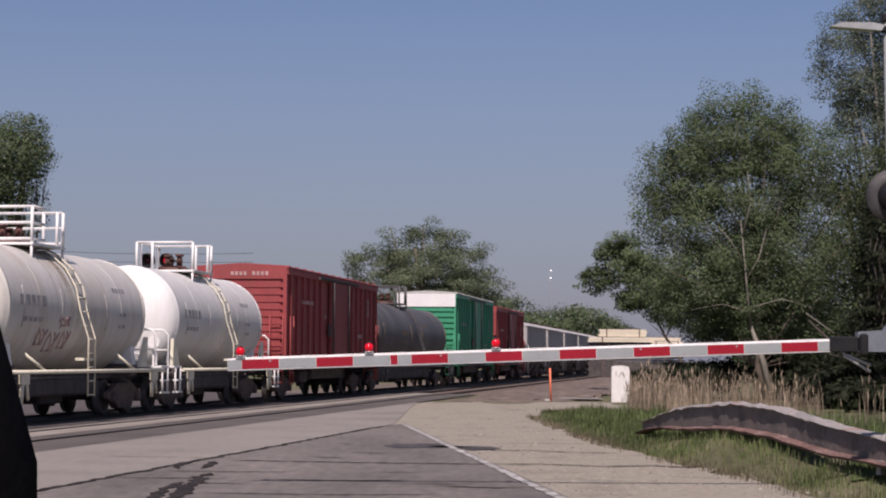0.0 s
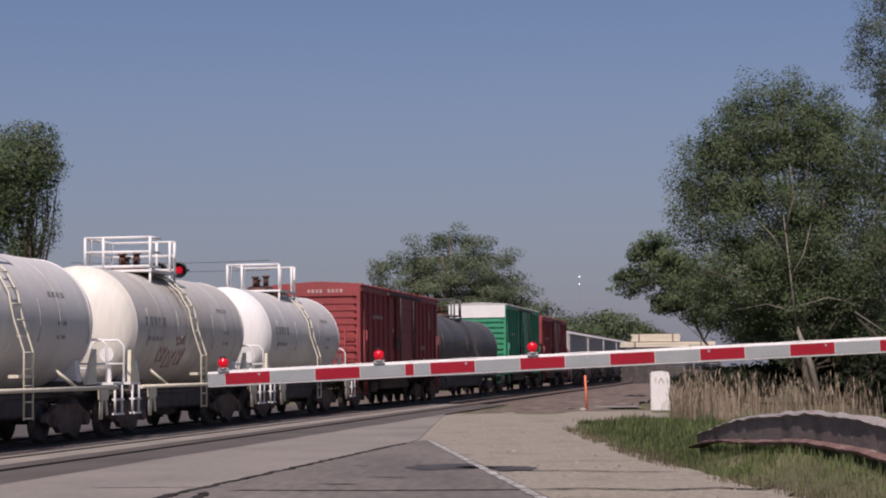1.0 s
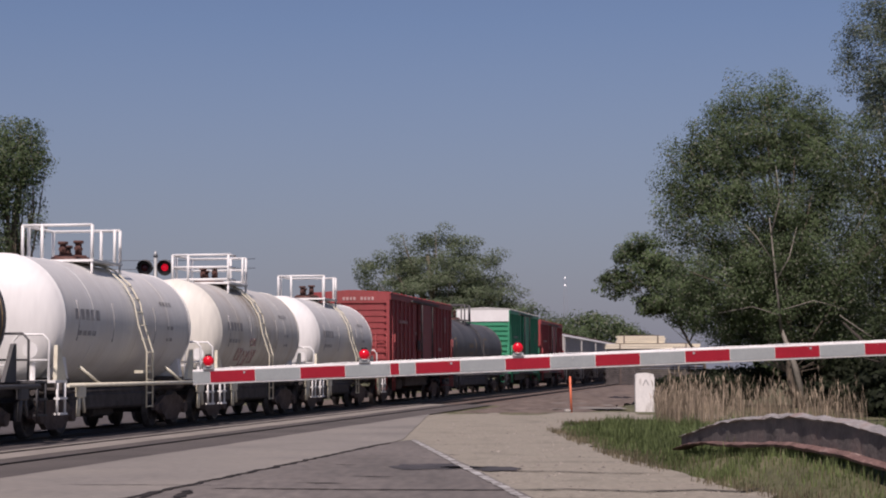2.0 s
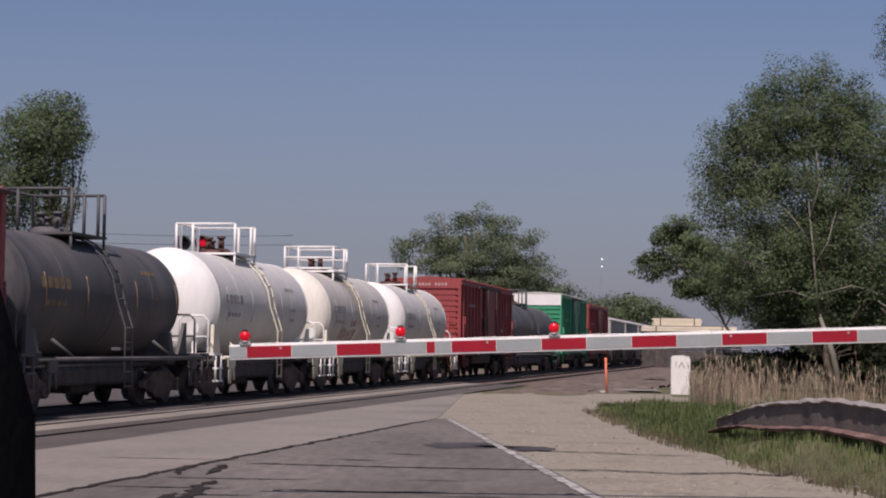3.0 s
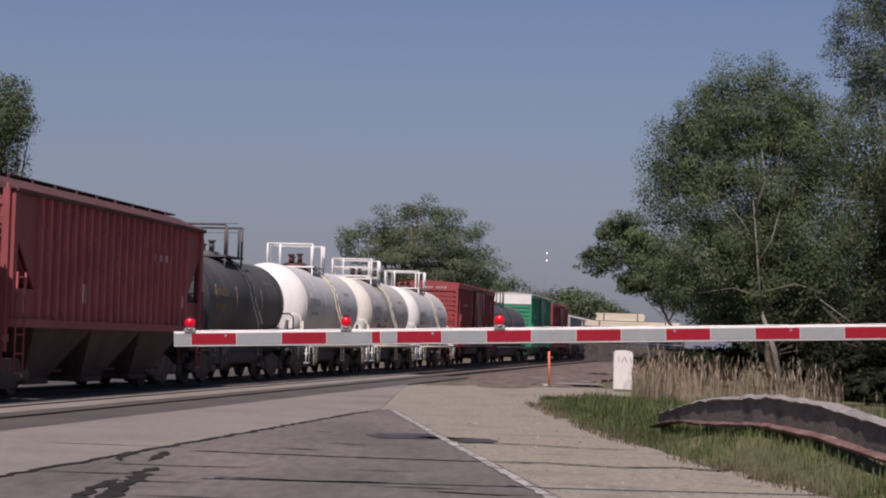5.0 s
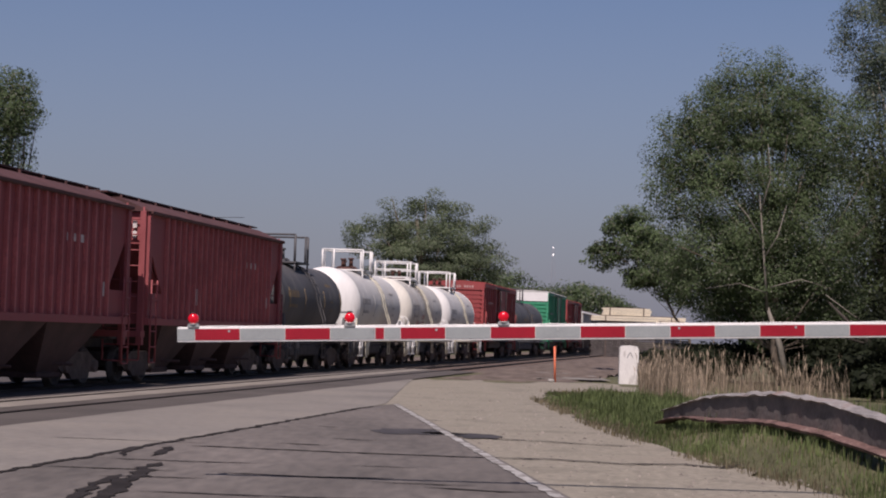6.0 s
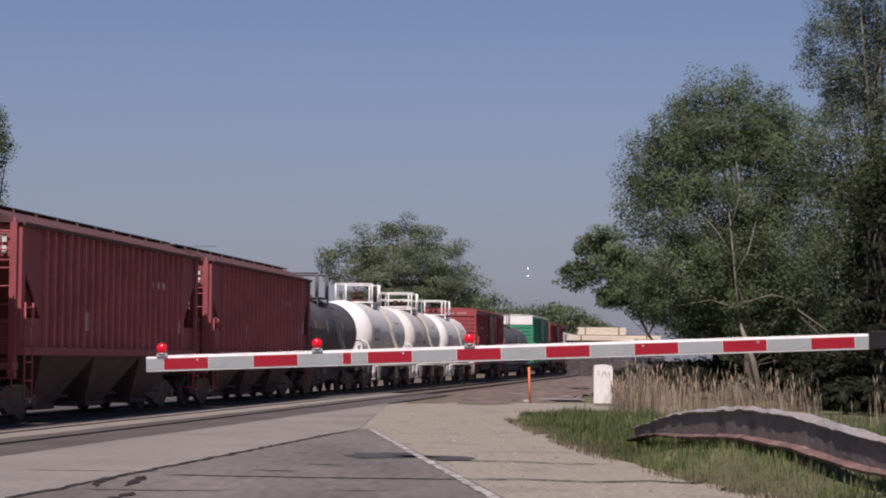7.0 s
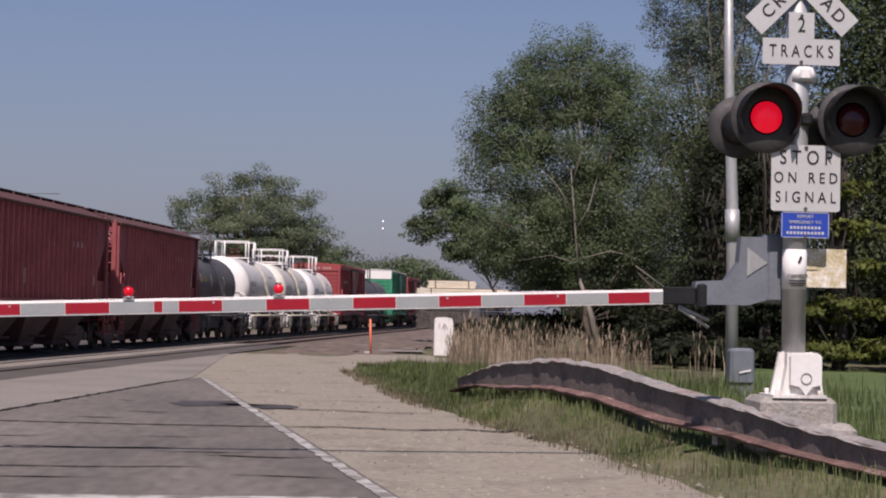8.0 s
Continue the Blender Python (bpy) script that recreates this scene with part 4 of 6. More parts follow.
def hopper_car(paint, rib, label, length=13.9, top=3.97, group="freight cars of the train", name="hopper_car"):
    car = empty(name, Matrix(), label, "hopper car", group)
    hb, w, sill = (length - 1.3) / 2, 1.55, 1.38
    for e in (-1, 1):
        # the side sheet is cut away above the slope sheets at both ends
        half_edge = [(hb - 0.16, sill), (hb - 0.16, sill + 0.72), (hb - 1.25, sill + 0.72), (hb - 0.16, top - 0.72), (hb - 0.16, top)]
        outline = half_edge + [(-x, z) for x, z in reversed(half_edge)]
        part("side_wall", Shape().prism(outline, Matrix.Translation((0, e * (w - 0.02) + 0.02, 0)) @ pose(0, 0, 0, 90, 0, 0), 0.04), paint, car)
        x1, x0 = e * (hb - 0.05), e * (hb - 1.9)
        slope = Shape().box((x1, 0, sill + 0.35), (0.1, 2 * w - 0.1, 0.7))
        slope.add([(x1, -w + 0.05, top - 0.02), (x1, w - 0.05, top - 0.02), (x1, w - 0.05, top - 0.75), (x1, -w + 0.05, top - 0.75), (x0, w - 0.05, sill + 0.1), (x0, -w + 0.05, sill + 0.1)], [(0, 1, 2, 3), (3, 2, 4, 5)])
        part("slope_sheet", slope, paint, car)
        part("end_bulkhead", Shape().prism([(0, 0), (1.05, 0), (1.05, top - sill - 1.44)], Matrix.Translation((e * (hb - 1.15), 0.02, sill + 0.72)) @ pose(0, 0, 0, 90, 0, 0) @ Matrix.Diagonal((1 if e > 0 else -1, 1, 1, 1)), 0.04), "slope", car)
        marks = Shape()
        for k, (dy, dz) in enumerate(((0.0, 0.0), (0.14, 0.0), (0.0, -0.24), (0.14, -0.24), (0.28, -0.24))):
            marks.box((e * (hb + 0.004), -w + 0.30 + dy, top - 0.30 + dz), (0.012, 0.10, 0.17))
        tagged(part("end_lettering", marks, "pale", car), kind="stuff")
    for y in (-1, 1):
        n = 22
        rb = Shape()
        for i in range(n):
            x = -hb + 1.4 + (2 * hb - 2.8) * i / (n - 1)
            rb.box((x, y * (w + 0.04), (sill + top) / 2), (0.065, 0.085, top - sill - 0.1))
        tagged(part("side_rib", rb, rib, car), kind="stuff")
        sl = Shape().box((0, y * (w + 0.05), sill + 0.06), (2 * hb, 0.12, 0.16))
        part("roof_edge", Shape().box((0, y * (w + 0.07), top - 0.02), (2 * hb, 0.12, 0.09), cut=0.02), "roof" if paint != "grey" else "grey", car, "dark brown roof edge")
        for e in (-1, 1):
            sl.box((e * (hb - 0.12), y * (w + 0.03), (sill + top) / 2), (0.2, 0.07, top - sill))
        part("side_sill", sl, paint, car)
    roof = Shape().prism([(-w - 0.08, 0), (w + 0.08, 0), (0.85, 0.32), (-0.85, 0.32)], Matrix.Translation((-hb - 0.05, 0, top)) @ pose(0, 0, 0, 90, 0, 90), 2 * hb + 0.1)
    part("roof", roof, "roof" if paint != "grey" else "grey", car, "dark brown roof")
    rw = Shape().box((0, -0.45, top + 0.42), (2 * hb + 0.8, 0.5, 0.035)).box((0, 0.45, top + 0.42), (2 * hb + 0.8, 0.5, 0.035))
    for i in range(10):
        rw.box((-hb + 0.5 + (2 * hb - 1.0) * i / 9, 0, top + 0.36), (0.06, 1.5, 0.1))
    part("running_board", rw, "roof", car)
    hat = Shape()
    for i in range(5):
        hat.box((-hb + 1.6 + (2 * hb - 3.2) * i / 4, 0, top + 0.38), (1.5, 0.36, 0.14), cut=0.03)
    tagged(part("hatch", hat, "roof", car), kind="stuff")
    for k in (-1, 0, 1):
        x = k * (hb * 0.52)
        r0, r1 = hb * 0.26, 0.62
        hp = Shape()
        v = [(x - r0, -w, sill), (x + r0, -w, sill), (x + r0, w, sill), (x - r0, w, sill), (x - r1, -0.95, 0.32), (x + r1, -0.95, 0.32), (x + r1, 0.95, 0.32), (x - r1, 0.95, 0.32)]
        hp.add(v, [(0, 1, 5, 4), (1, 2, 6, 5), (2, 3, 7, 6), (3, 0, 4, 7), (4, 5, 6, 7)]).box((x, 0, 0.27), (1.3, 2.0, 0.12), cut=0.02)
        hp.tube([(x, -1.5, 0.5), (x, 1.5, 0.5)], 0.03, 6)
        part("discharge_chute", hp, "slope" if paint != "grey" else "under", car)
    part("centre_sill", Shape().box((0, 0, 0.98), (length - 0.7, 0.4, 0.34)), "under", car)
    for e in (-1, 1):
        lad = Shape()
        ladder(lad, e * (hb + 0.06), -1.25, 0.55, top + 0.1, 0.45, False)
        ladder(lad, e * (hb - 0.32), -w - 0.12, 0.5, 2.4, 0.42)
        part("ladder", lad, paint, car)
        posts = Shape()
        for y in (-w + 0.08, w - 0.08):
            posts.box((e * (hb + 0.02), y, (0.9 + top) / 2), (0.14, 0.14, top - 0.9))
        posts.box((e * (hb + 0.05), 0, 1.15), (0.3, 2 * w, 0.14))
        part("corner_post", posts, paint, car)
        part("brake_step", Shape().box((e * (hb + 0.2), 0, 1.05), (0.45, 2.4, 0.05)), "under", car)
    for y in (-1, 1):
        tx = Shape()
        for x, z, cw, ch, n in ((3.0, 3.1, 1.2, 0.16, 3), (4.7, 2.1, 0.35, 0.3, 2), (-2.2, 2.1, 0.4, 0.4, 2)):
            for i in range(n):
                tx.box((x - cw / 2 + cw * (i + 0.5) / n, y * (w + 0.004), z), (cw / n * 0.5, 0.012, ch))
        tagged(part("lettering", tx, "pale" if paint != "grey" else "mark", car), kind="stuff")
    coupler(car, length)
    for e in (-1, 1):
        wheel_truck(car, e * (hb - 1.35))
    return car


def box_car(paint, label, length=16.0, top=4.2, cap=None, door=True):
    car = empty("box_car", Matrix(), label, "boxcar", "freight cars of the train")
    hb, w, sill = (length - 1.1) / 2, 1.55, 1.12
    part("body", Shape().box((0, 0, (sill + top) / 2), (2 * hb - 0.08, 2 * w - 0.06, top - sill)), paint, car)
    for e in (-1, 1):
        end = Shape()
        n = 11
        for i in range(n):
            z = sill + 0.25 + (top - sill - 0.75) * i / (n - 1)
            rib = Shape().prism([(-w + 0.1, -0.10), (w - 0.1, -0.10), (w - 0.22, 0.10), (-w + 0.22, 0.10)], Matrix.Translation((e * hb - 0.045 * e, 0, z)) @ pose(0, 0, 0, 90, 0, 90 if e > 0 else -90), 0.075)
            part("end_rib", rib, paint, car)
        for y in (-w + 0.05, w - 0.05):
            end.box((e * (hb - 0.02), y, (sill + top) / 2), (0.14, 0.12, top - sill))
        end.box((e * (hb - 0.02), 0, top - 0.16), (0.12, 2 * w, 0.34)).box((e * (hb - 0.02), 0, sill + 0.06), (0.16, 2 * w, 0.2))
        part("end_frame", end, paint, car)
        if cap:
            part("end_cap", Shape().box((e * (hb + 0.065), 0, top - 0.32), (0.03, 2 * w - 0.05, 0.66)), cap, car, "white painted upper end")
        lad = Shape()
        ladder(lad, e * (hb + 0.1), -1.25, 0.6, 2.7, 0.42, False)
        ladder(lad, e * (hb - 0.4), -w - 0.09, 0.55, 2.7, 0.42)
        part("ladder", lad, paint, car)
        tx = Shape()
        for i in range(9):
            if i != 4:
                tx.box((e * (hb + 0.045), -0.9 + 0.14 * i, top - 0.16), (0.02, 0.09, 0.12))
        if not cap:
            tagged(part("lettering", tx, "graffiti", car), kind="stuff")
    for y in (-1, 1):
        sd = Shape()
        for i in range(17):
            x = -hb + 0.5 + (2 * hb - 1.0) * i / 16
            if abs(x) > 1.75:
                sd.box((x, y * (w + 0.01), (sill + top) / 2), (0.07, 0.06, top - sill - 0.3))
        tagged(part("side_rib", sd, paint, car), kind="stuff")
        part("side_sill", Shape().box((0, y * w, sill + 0.05), (2 * hb, 0.1, 0.24)).box((0, y * w, top - 0.1), (2 * hb, 0.1, 0.18)), paint, car)
        dr = Shape().box((0.2, y * (w + 0.05), (sill + top) / 2), (3.1, 0.07, top - sill - 0.35))
        for i in range(6):
            part("door_rib", Shape().box((0.2, y * (w + 0.1), sill + 0.5 + i * (top - sill - 1.0) / 5), (2.9, 0.05, 0.1)), paint, car)
        door_part = part("sliding_door", dr, paint, car)
        rods = Shape()
        for x in (-1.1, 1.45):
            rods.tube([(x, y * (w + 0.14), sill + 0.2), (x, y * (w + 0.14), top - 0.2)], 0.035, 6)
        rods.box((-1.5, y * (w + 0.08), sill + 1.2), (0.25, 0.08, 0.4)).box((0, y * (w + 0.08), sill - 0.02), (6.4, 0.14, 0.1)).box((0, y * (w + 0.08), top - 0.12), (6.4, 0.12, 0.08))
        part("door_gear", rods, "under", car)
        tx = Shape()
        for x, z, cw, ch, n in ((-4.6, 3.2, 1.6, 0.12, 6), (5.6, 3.3, 0.12, 0.7, 1), (4.0, 2.2, 0.9, 0.14, 3), (-1.9, 2.8, 0.16, 0.14, 1)):
            for i in range(n):
                tx.box((x - cw / 2 + cw * (i + 0.5) / n, y * (w + 0.012), z), (cw / n * 0.6, 0.05, ch))
        tagged(part("lettering", tx, "graffiti" if not cap else "mark", car), kind="stuff")
    roof = Shape().prism([(-w - 0.06, 0), (w + 0.06, 0), (w + 0.06, 0.05), (0, 0.15), (-w - 0.06, 0.05)], Matrix.Translation((-hb - 0.03, 0, top)) @ pose(0, 0, 0, 90, 0, 90), 2 * hb + 0.06)
    for i in range(14):
        x = -hb + 0.4 + (2 * hb - 0.8) * i / 13
        roof.box((x, -0.8, top + 0.12), (0.08, 1.55, 0.05), rx=3.5).box((x, 0.8, top + 0.12), (0.08, 1.55, 0.05), rx=-3.5)
    part("roof", roof, paint if not cap else "grey", car)
    part("underframe", Shape().box((0, 0, 0.98), (2 * hb, 0.5, 0.34)).box((0, -1.1, 0.86), (5.0, 0.3, 0.4), cut=0.04).box((-3.2, -0.9, 0.75), (0.9, 0.5, 0.4), cut=0.05), "under", car)
    coupler(car, length)
    for e in (-1, 1):
        wheel_truck(car, e * (hb - 1.7))
    return car


TRAIN = []  # each car with its place along the track at 4.5 s


def couple(car, s):
    TRAIN.append((car, s))
    return car


SPEED = 7.75
hop = hopper_car("hopper", "rib", "red-brown ribbed covered hopper car with dark roof")
for i in range(3):
    couple(hop if i == 0 else copy_thing(hop, Matrix()), -3.25 - 13.9 * i)
couple(tank_car("black_tank", "black_tank", "black tank car with black top railing", marks="dull_mark", valve="black_tank", radius=1.24, centre=2.30, rail_h=0.92), 9.17)
couple(tank_car("tank", "white", "white tank car with white top railing"), 20.3)
second = couple(tank_car("tank_dirty", "white", "stained white tank car with faded red graffiti", style=1, mid=-0.8), 31.45)
spray_marks(second, 1.36, 2.36)
couple(tank_car("tank", "white", "clean white tank car behind a red boxcar"), 42.6)
couple(box_car("red", "weathered red boxcar with a corrugated end"), 56.6)
couple(tank_car("black_tank", "black_tank", "long black tank car between two boxcars", length=20.0, radius=1.42, centre=2.40, marks="dull_mark"), 74.3)
couple(box_car("green", "green boxcar with a white upper end", top=4.72, cap="white"), 92.8)
couple(box_car("red", "red boxcar behind the green one", top=4.5), 109.2)
ghop = hopper_car("grey", "grey", "pale grey ribbed covered hopper car", length=14.8, top=3.75)
for i in range(7):
    couple(ghop if i == 0 else copy_thing(ghop, Matrix()), 125.0 + 14.8 * i)


def car_pose(s, t):
    return Matrix.Translation(on_track(s + SPEED * (t - 4.5), -0.72, 0.035)) @ pose(0, 0, 0, 0, 0, HEADING)


for car, s in TRAIN:
    car.matrix_world = car_pose(s, 0)


# ---- the crossing gate arm ----
ARM = Matrix.Translation((0.358, 16.397, 1.432)) @ pose(0, 0, 0, 0, -2.257, 0.889)
P = 0.813
arm = empty("gate_arm", ARM, "lowered red and white striped crossing gate arm", "gate arm")
spine = Shape().box(((4.82 - 3.475) / 2 * P, 0, 0), (8.295 * P, 0.030, 0.138), cut=0.006)
part("spine", spine, "white", arm)
cuts = [(-3.475, -3.28, 0), (-3.28, -2.78, 1), (-2.78, -2.28, 0), (-2.28, -1.78, 1), (-1.78, -1.28, 0), (-1.28, -1.18, 1), (-1.18, -1.0, 0)]
cuts += [(k / 2, k / 2 + 0.5, 1 - k % 2) for k in range(-2, 9)] + [(4.5, 4.82, 0)]
for a, b, red in cuts:
    part("stripe", Shape().box(((a + b) / 2 * P, 0, 0), ((b - a) * P - 0.004, 0.040, 0.102)), "stripe_red" if red else "stripe_white", arm)
for k in (-2.9, -1.3, -0.6, 0.75, 2.1, 3.4):
    part("bolt", Shape().tube([(k * P, -0.024, 0.03), (k * P, 0.024, 0.03)], 0.012, 6), "galv", arm)
for x, lit in ((-2.68, "lens_half"), (-1.27, "lens_half"), (0.12, "lens_half")):
    lamp = part("arm_lamp", Shape().box((x, 0, 0.078), (0.10, 0.07, 0.03), cut=0.006).tube([(x, 0, 0.09), (x, 0, 0.10)], 0.05, 10), "galv", arm, "red warning lamp on the arm")
    part("lens", Shape().lathe([(-0.05, 0.002), (-0.046, 0.030), (-0.03, 0.047), (0.03, 0.047), (0.046, 0.030), (0.05, 0.002)], Matrix.Translation((x, 0, 0.145)) @ pose(0, 0, 0, 0, 0, 90), 16), lit, lamp)
    part("lamp_cap", Shape().tube([(x, 0, 0.19), (x, 0, 0.205)], [0.035, 0.02], 8), "black", lamp)
wire = Shape().tube([(-2.7 + 0.25 * i, 0.01, 0.072 + 0.003 * (i % 2) + 0.002 * (i % 4 == 1)) for i in range(29)], 0.005, 4)
part("cable", wire, "white", arm)

# ---- the crossing signal mast ----
MX, MY, MZ = 5.37, 16.26, 0.38
mast = empty("crossing_signal", Matrix.Translation((MX, MY, MZ)), "aluminium railway crossing mast with signs, hooded lamps and gate machine", "crossing signal")
FRONT = pose(0, 0, 0, 90, 0, 0)


def facing(x, y, z):
    """A pose whose x-y plane stands upright and faces the road."""
    return Matrix.Translation((x, y, z)) @ FRONT


def plate(sh, x, y, z, w, h, r=0.02, thick=0.006):
    out = []
    for cx, cy, a0 in ((w / 2 - r, h / 2 - r, 0), (-w / 2 + r, h / 2 - r, 90), (-w / 2 + r, -h / 2 + r, 180), (w / 2 - r, -h / 2 + r, 270)):
        out += [(cx + r * math.cos(radians(a0 + d)), cy + r * math.sin(radians(a0 + d))) for d in (0, 30, 60, 90)]
    return sh.prism(out, facing(x, y, z), thick)


part("pole", Shape().tube([(0, 0, 0.32), (0, 0, 4.95)], 0.112, 20), "galv", mast)
part("foundation", Shape().box((0.0, 0.1, 0.0), (0.74, 0.7, 0.56), cut=0.05).box((0.34, -0.1, -0.16), (0.4, 0.5, 0.4), cut=0.06), "concrete", mast)
base = Shape().prism([(-0.20, 0.0), (0.22, 0.0), (0.20, 0.06), (0.17, 0.30), (0.17, 0.42), (-0.13, 0.42), (-0.13, 0.30), (-0.17, 0.06)], facing(0.02, 0.16, 0.28), 0.34)
base.box((0, 0, 0.29), (0.52, 0.5, 0.03))
for dx in (-0.2, 0.2):
    for dy in (-0.2, 0.2):
        base.tube([(dx, dy, 0.28), (dx, dy, 0.35)], 0.022, 6)
for dx in (-1, 1):
    part("base_web", Shape().prism([(0.13 * dx, 0.0), (0.26 * dx, 0.0), (0.18 * dx, 0.40), (0.13 * dx, 0.42)], facing(0.02, -0.03, 0.29), 0.05), "post", mast)
part("mast_base", base, "post", mast, "grimy white cast mast base")
cover = part("junction_cover", Shape().prism([(-0.15, 0.36), (-0.13, 0.39), (0.13, 0.39), (0.15, 0.36), (0.15, 0.1), (0.06, 0.08), (0.0, 0.0), (-0.06, 0.08), (-0.15, 0.1)], facing(0.06, -0.19, 0.30), 0.05), "white", mast, "white shield-shaped junction cover")
part("cover_emblem", Shape().lathe([(0, 0.055), (0.006, 0.055), (0.006, 0.045), (0, 0.045)], Matrix.Translation((0.06, -0.242, 0.46)) @ pose(0, 0, 0, 0, 0, -90), 20), "mark", cover)
part("clamp", Shape().tube([(0.04, 0, 3.28), (0.04, 0, 3.42)], 0.142, 18).box((0.04, -0.13, 3.35), (0.1, 0.06, 0.1), cut=0.01), "white", mast)

# signs, each with its letters
tr_sign = Shape()
tr_sign.prism([(-0.375, -0.125), (0.375, -0.125), (0.375, 0.125), (0.125, 0.125), (0.125, 0.375), (-0.125, 0.375), (-0.125, 0.125), (-0.375, 0.125)], facing(0.0, -0.13, 3.56), 0.006)
tracks = part("track_count_sign", tr_sign, "sign", mast, "white sign reading 2 TRACKS")
text_mesh("TRACKS", 0.165, "ink", "sign_text", tracks, facing(0.0, -0.139, 3.56), wide=0.72, spacing=1.62)
text_mesh("2", 0.20, "ink", "sign_text", tracks, facing(0.0, -0.139, 3.81), wide=0.8)
for words, turn, off in (("CROSSING", 45, -0.132), ("RAILROAD", -45, -0.146)):
    m = facing(0.0, off, 4.26) @ pose(0, 0, 0, 0, 0, turn)
    blade = part("crossbuck_blade", Shape().prism([(-0.66, -0.115), (0.66, -0.115), (0.66, 0.115), (-0.66, 0.115)], m, 0.006), "sign", mast, "white crossbuck blade with black letters")
    text_mesh(words if turn > 0 else "RAIL ROAD", 0.17, "ink", "sign_text", blade, m @ Matrix.Translation((0, 0, 0.009)), wide=1.0, spacing=1.36)
stop = part("stop_sign_plate", plate(Shape(), 0.06, -0.13, 2.355, 0.67, 0.63, 0.03), "sign", mast, "white sign reading STOP ON RED SIGNAL")
for words, dz, size, w in (("STOP", 0.19, 0.19, 1.0), ("ON RED", 0.0, 0.145, 1.0), ("SIGNAL", -0.185, 0.15, 0.98)):
    text_mesh(words, size, "ink", "sign_text", stop, facing(0.06, -0.139, 2.355 + dz), wide=w * 0.82, spacing=1.6)
help_sign = part("notice_plate", plate(Shape(), 0.06, -0.13, 1.91, 0.47, 0.25, 0.02), "blue", mast, "blue notice plate with white writing")
rim = Shape()
for x, z, w, h in ((0.06, 2.028, 0.44, 0.006), (0.06, 1.792, 0.44, 0.006), (-0.166, 1.91, 0.006, 0.22), (0.286, 1.91, 0.006, 0.22)):
    rim.box((x, -0.139, z), (w, 0.004, h))
for i, n in enumerate((9, 11)):
    for k in range(n):
        rim.box((0.06 + (k - (n - 1) / 2) * 0.034, -0.139, 1.885 - 0.05 * i), (0.022, 0.004, 0.026))
part("notice_text", rim, "sign", help_sign)
text_mesh("REPORT", 0.045, "sign", "notice_word", help_sign, facing(0.06, -0.139, 1.99))
text_mesh("EMERGENCY TO", 0.042, "sign", "notice_word", help_sign, facing(0.06, -0.139, 1.937))
sticker = part("danger_label", Shape().lathe([(1.30, 0.114), (1.30, 0.1155), (1.68, 0.1155), (1.68, 0.114)], pose(0, 0, 0, 0, -90, 0), 20), "white", mast, "white warning label round the mast")
bars = Shape()
for z, w, h in ((1.38, 0.16, 0.012), (1.355, 0.16, 0.012), (1.335, 0.12, 0.01)):
    bars.box((0.0, -0.116, z), (w, 0.006, h))
bars.box((0.02, -0.117, 1.58), (0.022, 0.006, 0.07), ry=20)
part("label_text", bars, "ink", sticker)
text_mesh("DANGER", 0.05, "ink", "label_word", sticker, facing(0.0, -0.119, 1.425))
part("weathered_plate", Shape().box((0.325, 0.06, 1.51), (0.40, 0.008, 0.37)).box((0.14, 0.06, 1.51), (0.2, 0.03, 0.03)), "yellow", mast, "blistered yellow tin plate")

for owner, x, z in ((tracks, 0.0, 3.90), (tracks, 0.0, 3.46), (stop, 0.06, 2.645), (stop, 0.06, 2.065), (help_sign, 0.06, 1.80)):
    part("bolt", Shape().tube([(x, -0.13, z), (x, -0.150, z)], 0.017, 8), "under", owner)

# hooded flashing lamps on a cross-arm
part("lamp_crossarm", Shape().tube([(-0.36, 0.02, 2.92), (0.52, 0.02, 2.92)], 0.034, 8).tube([(-0.34, 0.3, 2.92), (0.5, 0.3, 2.92)], 0.034, 8).box((0.06, 0.1, 2.92), (0.12, 0.5, 0.12), cut=0.02), "black", mast)


def flasher(parent, x, y, z, turn, lens, size=1.0):
    m = Matrix.Translation((x, y, z)) @ pose(0, 0, 0, 0, 0, -90 + turn)
    head = Shape().lathe([(-0.24 * size, 0.004), (-0.24 * size, 0.12 * size), (-0.10 * size, 0.17 * size), (-0.02 * size, 0.18 * size)], m, 20)
    unit = part("flasher", head, "black", parent, "black hooded flashing lamp")
    part("background", Shape().lathe([(-0.015, 0.15 * size), (-0.015, 0.30 * size), (0.0, 0.305 * size), (0.012, 0.30 * size), (0.012, 0.15 * size)], m, 32), "weathered_black", unit)
    part("lens", Shape().lathe([(0.02, 0.135 * size), (0.045 * size, 0.11 * size), (0.06 * size, 0.07 * size), (0.065 * size, 0.002)], m, 24), lens, unit)
    hd = Shape()
    n = 22
    pts = []
    for i in range(n + 1):
        a = radians(-35 + 250 * i / n)
        reach = 0.33 * size * (0.45 + 0.55 * max(math.sin(a), 0) ** 0.6 if math.sin(a) > 0 else 0.45)
        for r in (0.258 * size, 0.250 * size):
            for d in (0.012, reach):
                pts.append(m @ Vector((d, r * math.cos(a), r * math.sin(a))))
    f = []
    for i in range(n):
        k = 4 * i
        f += [(k, k + 1, k + 5, k + 4), (k + 2, k + 6, k + 7, k + 3), (k + 1, k + 3, k + 7, k + 5)]
    part("hood", hd.add(pts, f, True), "black", unit)
    return unit


flasher(mast, -0.34, -0.16, 2.92, 0, "lens_on", 1.12)
flasher(mast, 0.50, -0.16, 2.92, 0, "lens_off", 1.12)
flasher(mast, -0.46, 0.42, 2.88, 180, "lens_off")
flasher(mast, 0.5, 0.42, 2.88, 180, "lens_off")

